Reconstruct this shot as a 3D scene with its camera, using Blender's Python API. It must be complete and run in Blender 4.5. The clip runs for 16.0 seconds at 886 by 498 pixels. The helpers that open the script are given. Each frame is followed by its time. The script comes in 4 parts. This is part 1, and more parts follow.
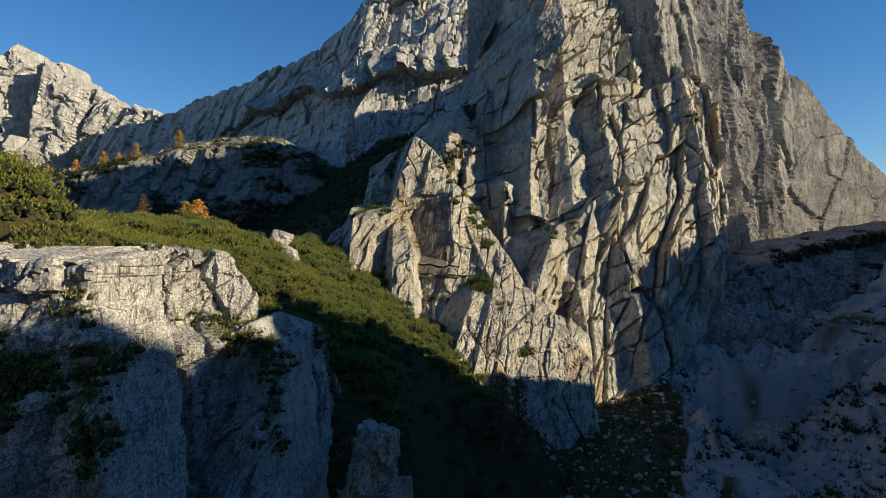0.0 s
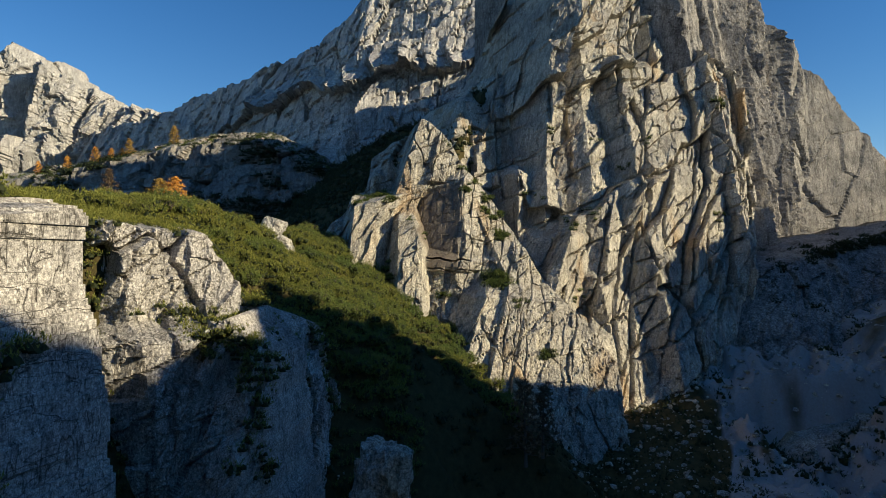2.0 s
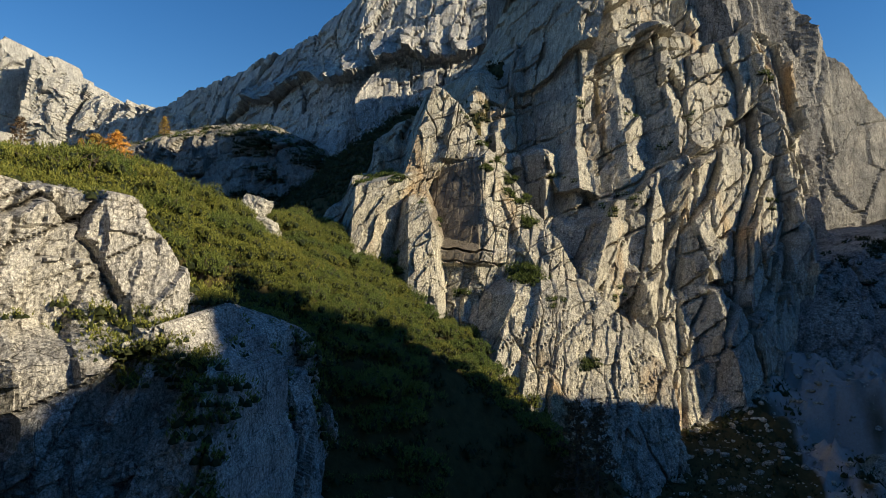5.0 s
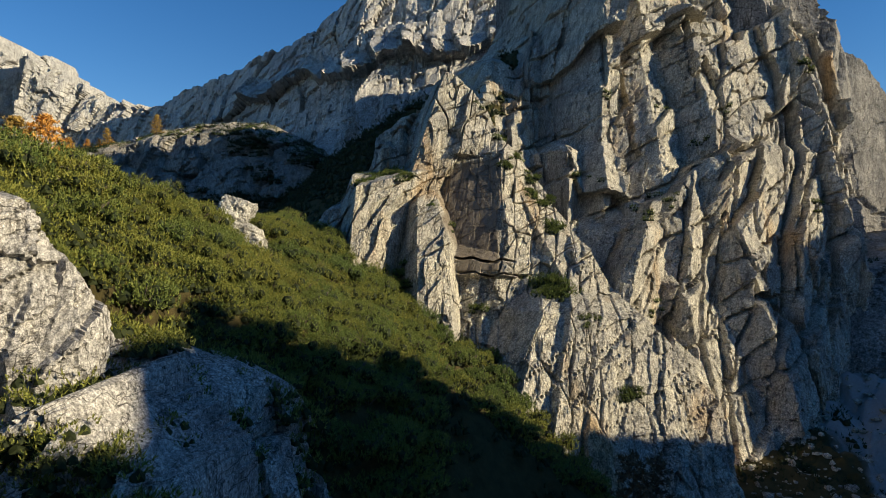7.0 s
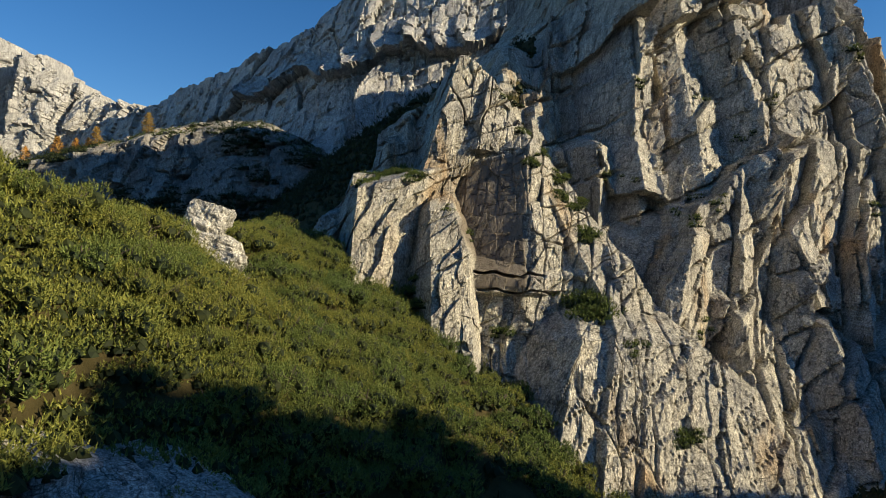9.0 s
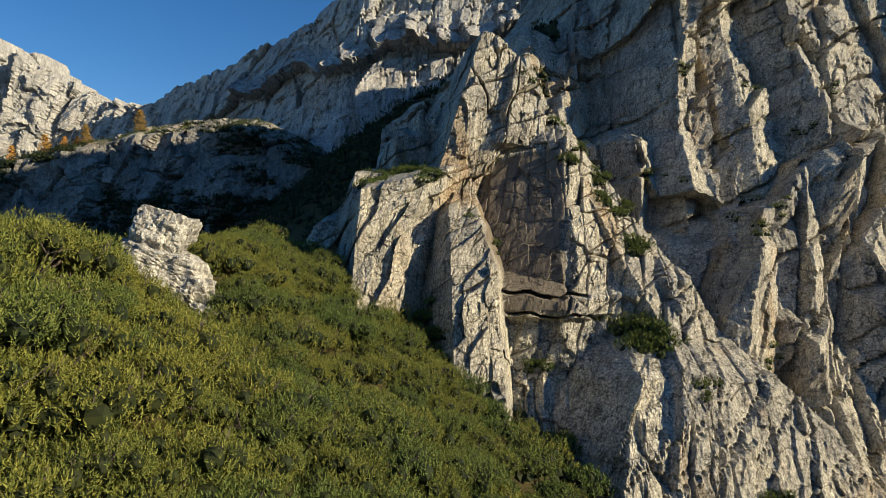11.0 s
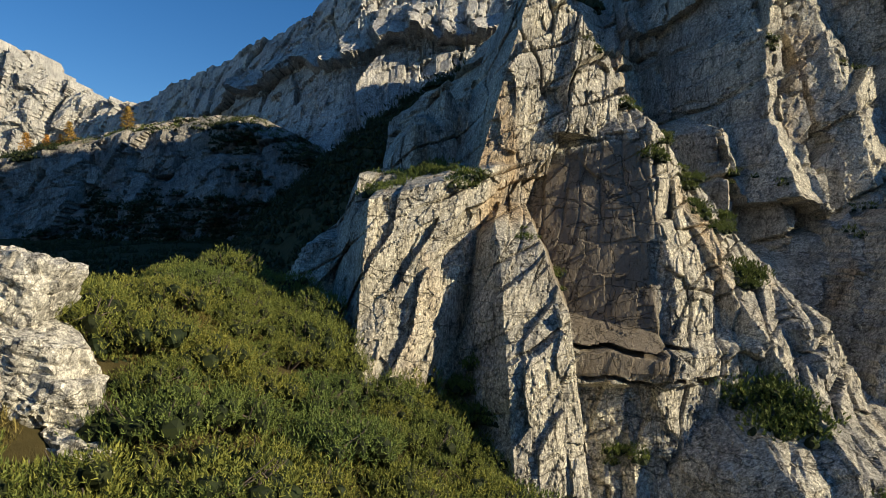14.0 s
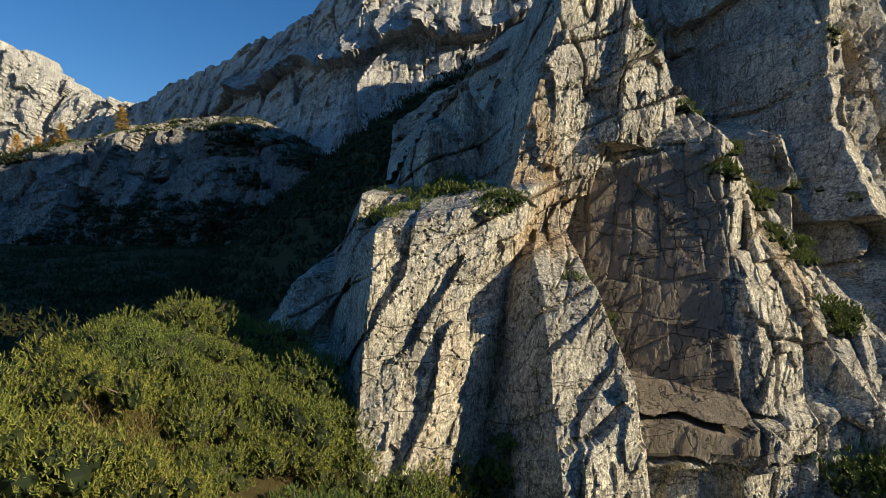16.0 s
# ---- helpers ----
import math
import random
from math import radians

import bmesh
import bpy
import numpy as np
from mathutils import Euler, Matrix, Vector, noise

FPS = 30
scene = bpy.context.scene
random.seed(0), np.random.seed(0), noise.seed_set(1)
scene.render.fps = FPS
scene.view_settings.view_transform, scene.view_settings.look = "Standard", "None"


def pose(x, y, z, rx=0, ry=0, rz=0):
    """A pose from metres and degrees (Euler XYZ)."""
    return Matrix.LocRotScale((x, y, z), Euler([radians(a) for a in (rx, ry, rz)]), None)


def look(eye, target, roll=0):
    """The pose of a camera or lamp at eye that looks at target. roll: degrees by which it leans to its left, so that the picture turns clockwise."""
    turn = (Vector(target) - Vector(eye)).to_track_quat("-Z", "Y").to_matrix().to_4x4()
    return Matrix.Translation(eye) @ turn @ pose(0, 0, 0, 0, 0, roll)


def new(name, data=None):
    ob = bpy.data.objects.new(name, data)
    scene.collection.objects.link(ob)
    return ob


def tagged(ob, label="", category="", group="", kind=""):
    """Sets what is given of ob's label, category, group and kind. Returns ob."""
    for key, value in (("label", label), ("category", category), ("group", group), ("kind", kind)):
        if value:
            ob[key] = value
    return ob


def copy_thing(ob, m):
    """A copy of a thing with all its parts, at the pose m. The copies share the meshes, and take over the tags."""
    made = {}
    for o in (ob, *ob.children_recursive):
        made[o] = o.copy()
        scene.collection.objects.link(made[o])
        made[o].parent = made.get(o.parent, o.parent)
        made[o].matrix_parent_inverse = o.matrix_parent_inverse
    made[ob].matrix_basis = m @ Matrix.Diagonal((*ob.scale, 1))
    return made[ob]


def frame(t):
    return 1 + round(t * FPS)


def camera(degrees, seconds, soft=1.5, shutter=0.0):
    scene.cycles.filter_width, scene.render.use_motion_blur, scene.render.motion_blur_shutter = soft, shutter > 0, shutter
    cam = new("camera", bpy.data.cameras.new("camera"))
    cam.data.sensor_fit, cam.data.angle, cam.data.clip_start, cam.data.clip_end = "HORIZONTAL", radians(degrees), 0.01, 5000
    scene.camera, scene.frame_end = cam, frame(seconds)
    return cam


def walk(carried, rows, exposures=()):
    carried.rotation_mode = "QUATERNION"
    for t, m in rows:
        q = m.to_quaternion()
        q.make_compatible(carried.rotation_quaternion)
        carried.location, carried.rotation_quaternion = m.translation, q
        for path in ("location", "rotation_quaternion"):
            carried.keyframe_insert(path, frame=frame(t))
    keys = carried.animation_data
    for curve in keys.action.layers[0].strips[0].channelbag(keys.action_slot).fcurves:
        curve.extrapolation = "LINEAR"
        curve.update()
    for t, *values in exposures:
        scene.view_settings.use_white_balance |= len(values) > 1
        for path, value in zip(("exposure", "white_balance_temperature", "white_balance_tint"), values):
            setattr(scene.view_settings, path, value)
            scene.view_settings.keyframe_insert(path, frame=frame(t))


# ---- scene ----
cam = camera(73.0, 16.0, soft=0.7)
METRES, EYE, TILT, LEAN, TURN = 60.0, 0.0, 0.0, 0.0, 0.0
ROWS = [
    (0.0, 0.0000, 0.0000, 0.0000, -0.00, 0.00, -0.00),
    (0.5, -0.0065, 0.0384, -0.0070, -0.00, 0.02, -0.00),
    (1.0, -0.0133, 0.0775, -0.0141, -0.01, 0.02, -0.01),
    (1.5, -0.0200, 0.1167, -0.0211, -0.01, 0.04, -0.01),
    (2.0, -0.0269, 0.1563, -0.0286, -0.02, 0.30, -0.03),
    (2.5, -0.0332, 0.1956, -0.0359, -0.02, 0.31, -0.02),
    (3.0, -0.0397, 0.2356, -0.0435, -0.02, 0.32, -0.01),
    (5.5, -0.0722, 0.4408, -0.0521, -0.05, 0.36, -0.02),
    (6.0, -0.0788, 0.4832, -0.0468, -0.07, 0.39, -0.01),
    (6.5, -0.0854, 0.5253, -0.0412, -0.09, 0.42, -0.00),
    (7.0, -0.0918, 0.5669, -0.0359, -0.09, 0.45, 0.01),
    (7.5, -0.0986, 0.6089, -0.0307, -0.11, 0.46, 0.02),
    (8.0, -0.1053, 0.6505, -0.0255, -0.12, 0.47, 0.02),
    (8.5, -0.1122, 0.6925, -0.0207, -0.13, 0.48, 0.05),
    (9.0, -0.1188, 0.7345, -0.0156, -0.13, 0.49, 0.07),
    (11.5, -0.1524, 0.9423, 0.0096, -0.10, 0.49, 0.14),
    (12.0, -0.1588, 0.9828, 0.0146, -0.09, 0.49, 0.16),
    (12.5, -0.1651, 1.0225, 0.0199, -0.09, 0.46, 0.17),
    (13.0, -0.1713, 1.0609, 0.0252, -0.08, 0.44, 0.19),
    (13.5, -0.1776, 1.0987, 0.0314, -0.09, 0.42, 0.18),
    (14.0, -0.1832, 1.1345, 0.0384, -0.07, 0.45, 0.19),
    (14.5, -0.1882, 1.1676, 0.0457, -0.05, 0.45, 0.19),
    (15.0, -0.1926, 1.1978, 0.0533, -0.04, 0.45, 0.19),
    (15.5, -0.1965, 1.2242, 0.0611, -0.02, 0.44, 0.19),
    (16.0, -0.2001, 1.2471, 0.0695, 0.01, 0.45, 0.17),
]
walk(cam, [(t, pose(0, 0, EYE, TILT, LEAN, TURN) @ pose(METRES * x, METRES * y, METRES * z, 90 + pitch, roll, yaw)) for t, x, y, z, yaw, pitch, roll in ROWS])

# ---- sky, sun ----
SUN_AZ, SUN_EL = -14.0, 21.0      # degrees: turned from +x towards -y, and above the horizon
sun_dir = Vector((math.cos(radians(SUN_EL)) * math.cos(radians(SUN_AZ)),
                  math.cos(radians(SUN_EL)) * math.sin(radians(SUN_AZ)), math.sin(radians(SUN_EL))))
world = bpy.data.worlds.new("sky")
scene.world = world
world.use_nodes = True
wn = world.node_tree.nodes
sky = wn.new("ShaderNodeTexSky")
sky.sky_type, sky.sun_disc = "NISHITA", False
sky.sun_elevation, sky.sun_rotation = radians(SUN_EL), radians(90 - SUN_AZ)
sky.altitude, sky.air_density, sky.dust_density, sky.ozone_density = 1500, 1.2, 0.0, 3.5
wn["Background"].inputs["Strength"].default_value = 0.122
deep = wn.new("ShaderNodeHueSaturation")
deep.inputs["Saturation"].default_value, deep.inputs["Hue"].default_value = 1.27, 0.506
world.node_tree.links.new(sky.outputs[0], deep.inputs["Color"])
world.node_tree.links.new(deep.outputs[0], wn["Background"].inputs["Color"])
lamp = bpy.data.lights.new("sun", "SUN")
lamp.energy, lamp.angle, lamp.color = 6.4, radians(0.5), (1.0, 0.86, 0.60)
sun = new("sun", lamp)
sun.matrix_world = look(sun_dir * 500, (0, 0, 0))


# ---- noise ----
def hashed(ix, iy, k):
    """A random number from 0 to 1 for each whole cell."""
    h = (ix.astype(np.int64) * 374761393 + iy.astype(np.int64) * 668265263 + k * 974634781) & 0xFFFFFFFF
    h = ((h ^ (h >> 13)) * 1274126177) & 0xFFFFFFFF
    h = ((h ^ (h >> 16)) * 2246822519) & 0xFFFFFFFF
    return ((h ^ (h >> 15)) & 0xFFFFFF) / float(0x1000000)


def smooth(x, y, k=0):
    """Soft noise from -1 to 1."""
    ix, iy = np.floor(x), np.floor(y)
    fx, fy = x - ix, y - iy
    fx, fy = fx * fx * (3 - 2 * fx), fy * fy * (3 - 2 * fy)
    a, b = hashed(ix, iy, k), hashed(ix + 1, iy, k)
    c, d = hashed(ix, iy + 1, k), hashed(ix + 1, iy + 1, k)
    return 2 * ((a * (1 - fx) + b * fx) * (1 - fy) + (c * (1 - fx) + d * fx) * fy) - 1


def fbm(x, y, octaves=4, k=0):
    out, amp = 0.0, 0.5
    for i in range(octaves):
        out = out + amp * smooth(x, y, k + i)
        x, y, amp = x * 2.03 + 7.1, y * 2.03 + 3.7, amp * 0.5
    return out


def facets(x, y, k=0, tilt=1.0):
    """Broken stone: cells, each a tilted plane with its own offset. Gives the height and the distance to the cell's edge."""
    ix, iy = np.floor(x), np.floor(y)
    best = np.full(x.shape, 9.0)
    second = np.full(x.shape, 9.0)
    height = np.zeros(x.shape)
    for ox in (-1, 0, 1):
        for oy in (-1, 0, 1):
            cx, cy = ix + ox, iy + oy
            dx = x - cx - 0.08 - 0.84 * hashed(cx, cy, k)
            dy = y - cy - 0.08 - 0.84 * hashed(cx, cy, k + 11)
            d = np.abs(dx) + np.abs(dy) * 0.8 + 0.35 * np.maximum(np.abs(dx), np.abs(dy))
            h = (hashed(cx, cy, k + 23) - 0.5) + tilt * ((hashed(cx, cy, k + 37) - 0.5) * dx + (hashed(cx, cy, k + 41) - 0.5) * dy)
            near = d < best
            second = np.where(near, best, np.minimum(second, d))
            height = np.where(near, h, height)
            best = np.where(near, d, best)
    return height, second - best


def blocks(a, b, k=0, tilt=1.0):
    """Jointed stone: upright columns, each broken across into blocks, a tilted plane with its own offset each. Gives the height and the distance to the joint."""
    a = a + 0.45 * smooth(a * 0.31, b * 0.37, k + 51) + 0.16 * smooth(a * 1.3, b * 1.1, k + 52)
    b = b + 0.30 * smooth(a * 0.8, b * 0.5, k + 53)
    i = np.floor(a)
    fa = a - i
    at = 0.32 + 0.36 * hashed(i, i * 0, k + 54)
    second = fa > at
    i = 2 * i + second
    span = np.where(second, 1 - at, at)
    fa = np.where(second, fa - at, fa)
    cb = b * (0.75 + 0.6 * hashed(i, i * 0, k + 55)) + 9 * hashed(i, i * 0, k + 56) + (hashed(i, i * 0, k + 57) - 0.5) * (fa / span - 0.5)
    j = np.floor(cb)
    fb = cb - j
    h = 0.9 * (hashed(i, j, k + 23) - 0.5) + 0.35 * (hashed(i, i * 0, k + 24) - 0.5)
    h = h + tilt * ((hashed(i, j, k + 37) - 0.5) * (fa - 0.5 * span) + (hashed(i, j, k + 41) - 0.5) * (fb - 0.5))
    return h, np.minimum(np.minimum(fa, span - fa), 1.3 * np.minimum(fb, 1 - fb))


def rock(u, w, sizes, strength=0.3, lean=0.25, dip=-0.35, k=0, bed=0.0, big=1.15):
    """Relief of a cliff over its width u and height w: joints lean by lean, beds dip by dip; sizes: the blocks' metres; bed: metres between open bedding cracks."""
    out = 0.0
    wob = 0.35 * smooth(u * 0.12, w * 0.1, k + 90) + 0.10 * smooth(u * 0.9, w * 0.8, k + 91)
    for i, size in enumerate(sizes):
        a = (u - lean * w + wob * min(size, 2)) / size
        b = (w + dip * u + wob * min(size, 2)) / size
        if i == 1:
            h, edge = blocks(a * 0.62, b / 1.7, k + 100 * i, 2.2)
        else:
            h, edge = facets(a, b / (1.6, 1.0, 1.25, 1.1)[i], k + 100 * i, (1.9, 2.0, 1.8, 1.8)[i])
        cut = np.clip(1.5 * smooth(a * 0.35 + 3, b * 0.3, k + 95 + i) + 0.35, 0, 1)
        out = out - strength * (big, 1.3, 0.8, 0.75)[i] * size * h + (0.26, 0.24, 0.2, 0.16)[i] * size * cut * np.clip((0.07, 0.05, 0.06, 0.08)[i] - edge, 0, 1) / (0.07, 0.05, 0.06, 0.08)[i]
    if bed:
        b = (w + (dip - 0.08) * u) / bed + 0.35 * wob
        frac = b - np.floor(b)
        open_here = np.clip(1.6 * smooth(u * 0.3, np.floor(b) * 5.3, k + 92) + 0.35, 0, 1)
        out = out + 0.24 * bed * open_here * np.clip(0.045 - np.abs(frac - 0.5), 0, 0.045) / 0.045
        out = out + 0.10 * bed * (hashed(np.floor(b + 0.5), np.floor(u * 0), k + 93) - 0.5)
    return out


# ---- meshes ----
def mesh_of(name, verts, quads, material, mats=None, shade=False):
    me = bpy.data.meshes.new(name)
    verts = np.asarray(verts, dtype=np.float32)
    quads = np.asarray(quads, dtype=np.int32)
    n = quads.shape[1]
    me.vertices.add(len(verts))
    me.vertices.foreach_set("co", verts.ravel())
    me.loops.add(quads.size)
    me.loops.foreach_set("vertex_index", quads.ravel())
    me.polygons.add(len(quads))
    me.polygons.foreach_set("loop_start", np.arange(len(quads), dtype=np.int32) * n)
    me.polygons.foreach_set("use_smooth", np.full(len(quads), shade))
    me.update(calc_edges=True)
    me.validate()
    me.materials.append(material)
    return me


def grid_faces(nu, nw, keep=None):
    i = np.arange(nu * nw).reshape(nw, nu)
    q = np.stack([i[:-1, :-1], i[:-1, 1:], i[1:, 1:], i[1:, :-1]], -1).reshape(-1, 4)
    if keep is not None:
        q = q[keep.reshape(-1)[q].all(1)]
    return q


def sheet(name, us, ws, depth, back, material, origin=(0, 0, 0), yaw=0.0):
    """A rock mass: its face lies depth(u, w) behind the frame's plane; where that would lie behind back, the rock ends. Closed at the back."""
    U, W = np.meshgrid(us, ws)
    D = depth(U, W)
    rear = back(U, W) if callable(back) else np.full(D.shape, back)
    keep = D < rear
    q = grid_faces(len(us), len(ws), keep)
    used, inverse = np.unique(q, return_inverse=True)
    q = inverse.reshape(-1, 4)
    P = np.stack([U.ravel(), D.ravel(), W.ravel()], -1)[used]
    e = np.concatenate([q[:, [0, 1]], q[:, [1, 2]], q[:, [2, 3]], q[:, [3, 0]]])
    key = e.min(1).astype(np.int64) * len(P) + e.max(1)
    _, first, count = np.unique(key, return_index=True, return_counts=True)
    rim = e[first[count == 1]]
    rv, ri = np.unique(rim, return_inverse=True)
    ri = ri.reshape(-1, 2) + len(P)
    B = P[rv].copy()
    B[:, 1] = rear.ravel()[used][rv] + 0.5
    skirt = np.stack([rim[:, 1], rim[:, 0], ri[:, 0], ri[:, 1]], -1)
    P = np.concatenate([P, B])
    c, s = math.cos(radians(yaw)), math.sin(radians(yaw))
    X = origin[0] + c * P[:, 0] - s * P[:, 1]
    Y = origin[1] + s * P[:, 0] + c * P[:, 1]
    return mesh_of(name, np.stack([X, Y, origin[2] + P[:, 2]], -1), np.concatenate([q, skirt]), material)


def steps(*runs):
    """Places along an axis: start, then (end, step) runs."""
    out = [runs[0]]
    for end, step in runs[1:]:
        n = max(1, round((end - out[-1]) / step))
        a = out[-1]
        out += [a + (end - a) * (j + 1) / n for j in range(n)]
    return np.array(out)


def pillar(x, z, x0, z0, y0, lean, back, left, right, top, slant=0.0, crown=2.0, foot=-99.0, under=2.0):
    """A rock pillar's face: an arete through (x0, y0, z0) that leans sideways and back, a flank on each hand, a slanting top and, if cut, an overhanging foot."""
    dx = x - (x0 + lean * (z - z0))
    y = y0 + back * (z - z0) + np.maximum(-left * dx, right * dx)
    y = y + np.maximum(0, z - top - slant * dx) * crown
    return y + np.clip(foot - z, 0, 0.5) * under


def line(v, *pairs):
    """A broken line through (place, value) pairs."""
    return np.interp(v, [p[0] for p in pairs], [p[1] for p in pairs])


# ---- materials ----
def material(name):
    m = bpy.data.materials.new(name)
    m.use_nodes = True
    nt = m.node_tree
    return m, nt, nt.nodes["Principled BSDF"]


def node(nt, kind, **values):
    n = nt.nodes.new(kind)
    for key, value in values.items():
        n.inputs[key].default_value = value
    return n


def noise_at(nt, vector, scale, detail=4.0, rough=0.6):
    n = node(nt, "ShaderNodeTexNoise", Scale=scale, Detail=detail, Roughness=rough)
    nt.links.new(vector, n.inputs["Vector"])
    return n.outputs["Fac"]


def ramp(nt, fac, *stops):
    n = nt.nodes.new("ShaderNodeValToRGB")
    while len(n.color_ramp.elements) < len(stops):
        n.color_ramp.elements.new(0.5)
    for e, (p, c) in zip(n.color_ramp.elements, stops):
        e.position, e.color = p, (*c, 1) if len(c) == 3 else c
    nt.links.new(fac, n.inputs[0])
    return n.outputs[0]


def mixed(nt, fac, a, b, how="MIX"):
    n = nt.nodes.new("ShaderNodeMix")
    n.data_type, n.blend_type = "RGBA", how
    for sock, v in ((n.inputs[0], fac), (n.inputs[6], a), (n.inputs[7], b)):
        if isinstance(v, (int, float)):
            sock.default_value = v
        elif isinstance(v, tuple):
            sock.default_value = (*v, 1)
        else:
            nt.links.new(v, sock)
    return n.outputs[2]


def stretched(nt, sx, sy, sz, rot=(0, 0, 0)):
    co = nt.nodes.new("ShaderNodeTexCoord")
    mp = nt.nodes.new("ShaderNodeMapping")
    mp.inputs["Scale"].default_value = (sx, sy, sz)
    mp.inputs["Rotation"].default_value = rot
    nt.links.new(co.outputs["Object"], mp.inputs["Vector"])
    return mp.outputs[0]


def limestone(name, pale=(0.66, 0.61, 0.49), grey=(0.42, 0.398, 0.345), ochre=(0.50, 0.35, 0.19), grain=1.0, ochre_from=0.57, bump=1.0):
    """Weathered limestone: pale and grey patches, ochre stains, dark drip streaks, fine cracks. grain: metres of the finest marks against the nearest cliff."""
    m, nt, bs = material(name)
    flat = stretched(nt, 1, 1, 1)
    drip = stretched(nt, 1, 1, 0.22, (0, radians(-12), 0))
    g = 1.0 / grain
    big = noise_at(nt, flat, 0.16 * g, 5, 0.62)
    col = mixed(nt, ramp(nt, big, (0.38, (0, 0, 0)), (0.62, (1, 1, 1))), grey, pale)
    stain = ramp(nt, noise_at(nt, drip, 0.13 * g, 4, 0.55), (ochre_from, (0, 0, 0)), (ochre_from + 0.13, (0.85, 0.85, 0.85)))
    col = mixed(nt, stain, col, ochre)
    streak = ramp(nt, noise_at(nt, drip, 0.9 * g, 5, 0.65), (0.50, (1, 1, 1)), (0.72, (0.45, 0.45, 0.46)))
    col = mixed(nt, 1.0, col, streak, "MULTIPLY")
    fine = ramp(nt, noise_at(nt, flat, 5.0 * g, 6, 0.7), (0.35, (0.40, 0.40, 0.40)), (0.65, (1.45, 1.45, 1.45)))
    col = mixed(nt, 1.0, col, fine, "MULTIPLY")
    grit = ramp(nt, noise_at(nt, flat, 15.0 * g, 3, 0.6), (0.36, (0.60, 0.59, 0.58)), (0.62, (1.28, 1.28, 1.28)))
    col = mixed(nt, 1.0, col, grit, "MULTIPLY")
    pits = ramp(nt, noise_at(nt, drip, 2.2 * g, 6, 0.75), (0.36, (0.48, 0.47, 0.46)), (0.46, (1, 1, 1)))
    col = mixed(nt, 1.0, col, pits, "MULTIPLY")
    bs.inputs["Roughness"].default_value = 0.92
    bs.inputs["Specular IOR Level"].default_value = 0.2
    warp = mixed(nt, 0.12, drip, noise_at(nt, flat, 1.4 * g, 3), "ADD")
    # open joints and beds: thin wandering lines, some of them
    lines = None
    for vector, scale, wide in ((stretched(nt, 1, 1, 0.2, (0, radians(-9), 0)), 0.55, 0.006), (stretched(nt, 0.22, 0.22, 1.0, (0, radians(20), 0)), 0.8, 0.007),
                                (stretched(nt, 1, 1, 0.45, (0, radians(14), 0)), 1.7, 0.007)):
        one = ramp(nt, noise_at(nt, vector, scale * g, 4, 0.45), (0.5 - wide, (1, 1, 1)), (0.5, (0, 0, 0)), (0.5 + wide, (1, 1, 1)))
        lines = one if lines is None else mixed(nt, 1.0, lines, one, "MULTIPLY")
    dirt = ramp(nt, lines, (0.0, (0.42, 0.41, 0.39)), (1.0, (1, 1, 1)))
    where = ramp(nt, noise_at(nt, flat, 0.35 * g, 3), (0.36, (0.2, 0.2, 0.2)), (0.5, (1, 1, 1)))
    col = mixed(nt, where, col, mixed(nt, 1.0, col, dirt, "MULTIPLY"))
    # brown, unwashed overhangs
    at = nt.nodes.new("ShaderNodeAttribute")
    at.attribute_name = "stain"
    brown = mixed(nt, noise_at(nt, drip, 0.8 * g, 5, 0.65), (0.10, 0.082, 0.062), (0.30, 0.245, 0.180))
    nt.links.new(mixed(nt, at.outputs["Fac"], col, mixed(nt, 1.0, brown, dirt, "MULTIPLY")), bs.inputs["Base Color"])
    b1 = nt.nodes.new("ShaderNodeBump")
    b1.inputs["Strength"].default_value, b1.inputs["Distance"].default_value = 0.9 * bump, 0.14 * grain
    nt.links.new(lines, b1.inputs["Height"])
    b2 = nt.nodes.new("ShaderNodeBump")
    b2.inputs["Strength"].default_value, b2.inputs["Distance"].default_value = 0.8 * bump, 0.24 * grain
    nt.links.new(noise_at(nt, drip, 2.6 * g, 8, 0.7), b2.inputs["Height"])
    nt.links.new(b1.outputs[0], b2.inputs["Normal"])
    last = b2
    for size, deep in ((1.1, 0.20), (3.2, 0.11), (8.0, 0.05)):
        cells = node(nt, "ShaderNodeTexVoronoi", Scale=size * g)
        cells.distance = "MANHATTAN"
        nt.links.new(warp, cells.inputs["Vector"])
        step = nt.nodes.new("ShaderNodeBump")
        step.inputs["Strength"].default_value, step.inputs["Distance"].default_value = 0.8 * bump, deep * grain
        nt.links.new(cells.outputs["Color"], step.inputs["Height"])
        nt.links.new(last.outputs[0], step.inputs["Normal"])
        last = step
    nt.links.new(last.outputs[0], bs.inputs["Normal"])
    return m


ROCK = limestone("limestone")
# far rock lightened: haze over the distant ridge is put into its colour
ROCK_FAR = limestone("hazy_far_limestone", (0.68, 0.655, 0.60), (0.50, 0.485, 0.46), (0.50, 0.42, 0.30), grain=2.6, ochre_from=0.66)
# darker copy of the limestone: shade missing on these cliffs is in its colour
ROCK_SHADE_GREY = limestone("shade_grey_limestone", (0.44, 0.41, 0.36), (0.27, 0.26, 0.24), (0.46, 0.34, 0.20), grain=1.8, ochre_from=0.6)
ROCK_NEAR = limestone("near_limestone", (0.60, 0.565, 0.50), (0.45, 0.43, 0.395), grain=0.7, ochre_from=0.62)
ROCK_PALE = limestone("pale_limestone", (0.74, 0.70, 0.60), (0.52, 0.50, 0.45), grain=0.5, ochre_from=0.75)


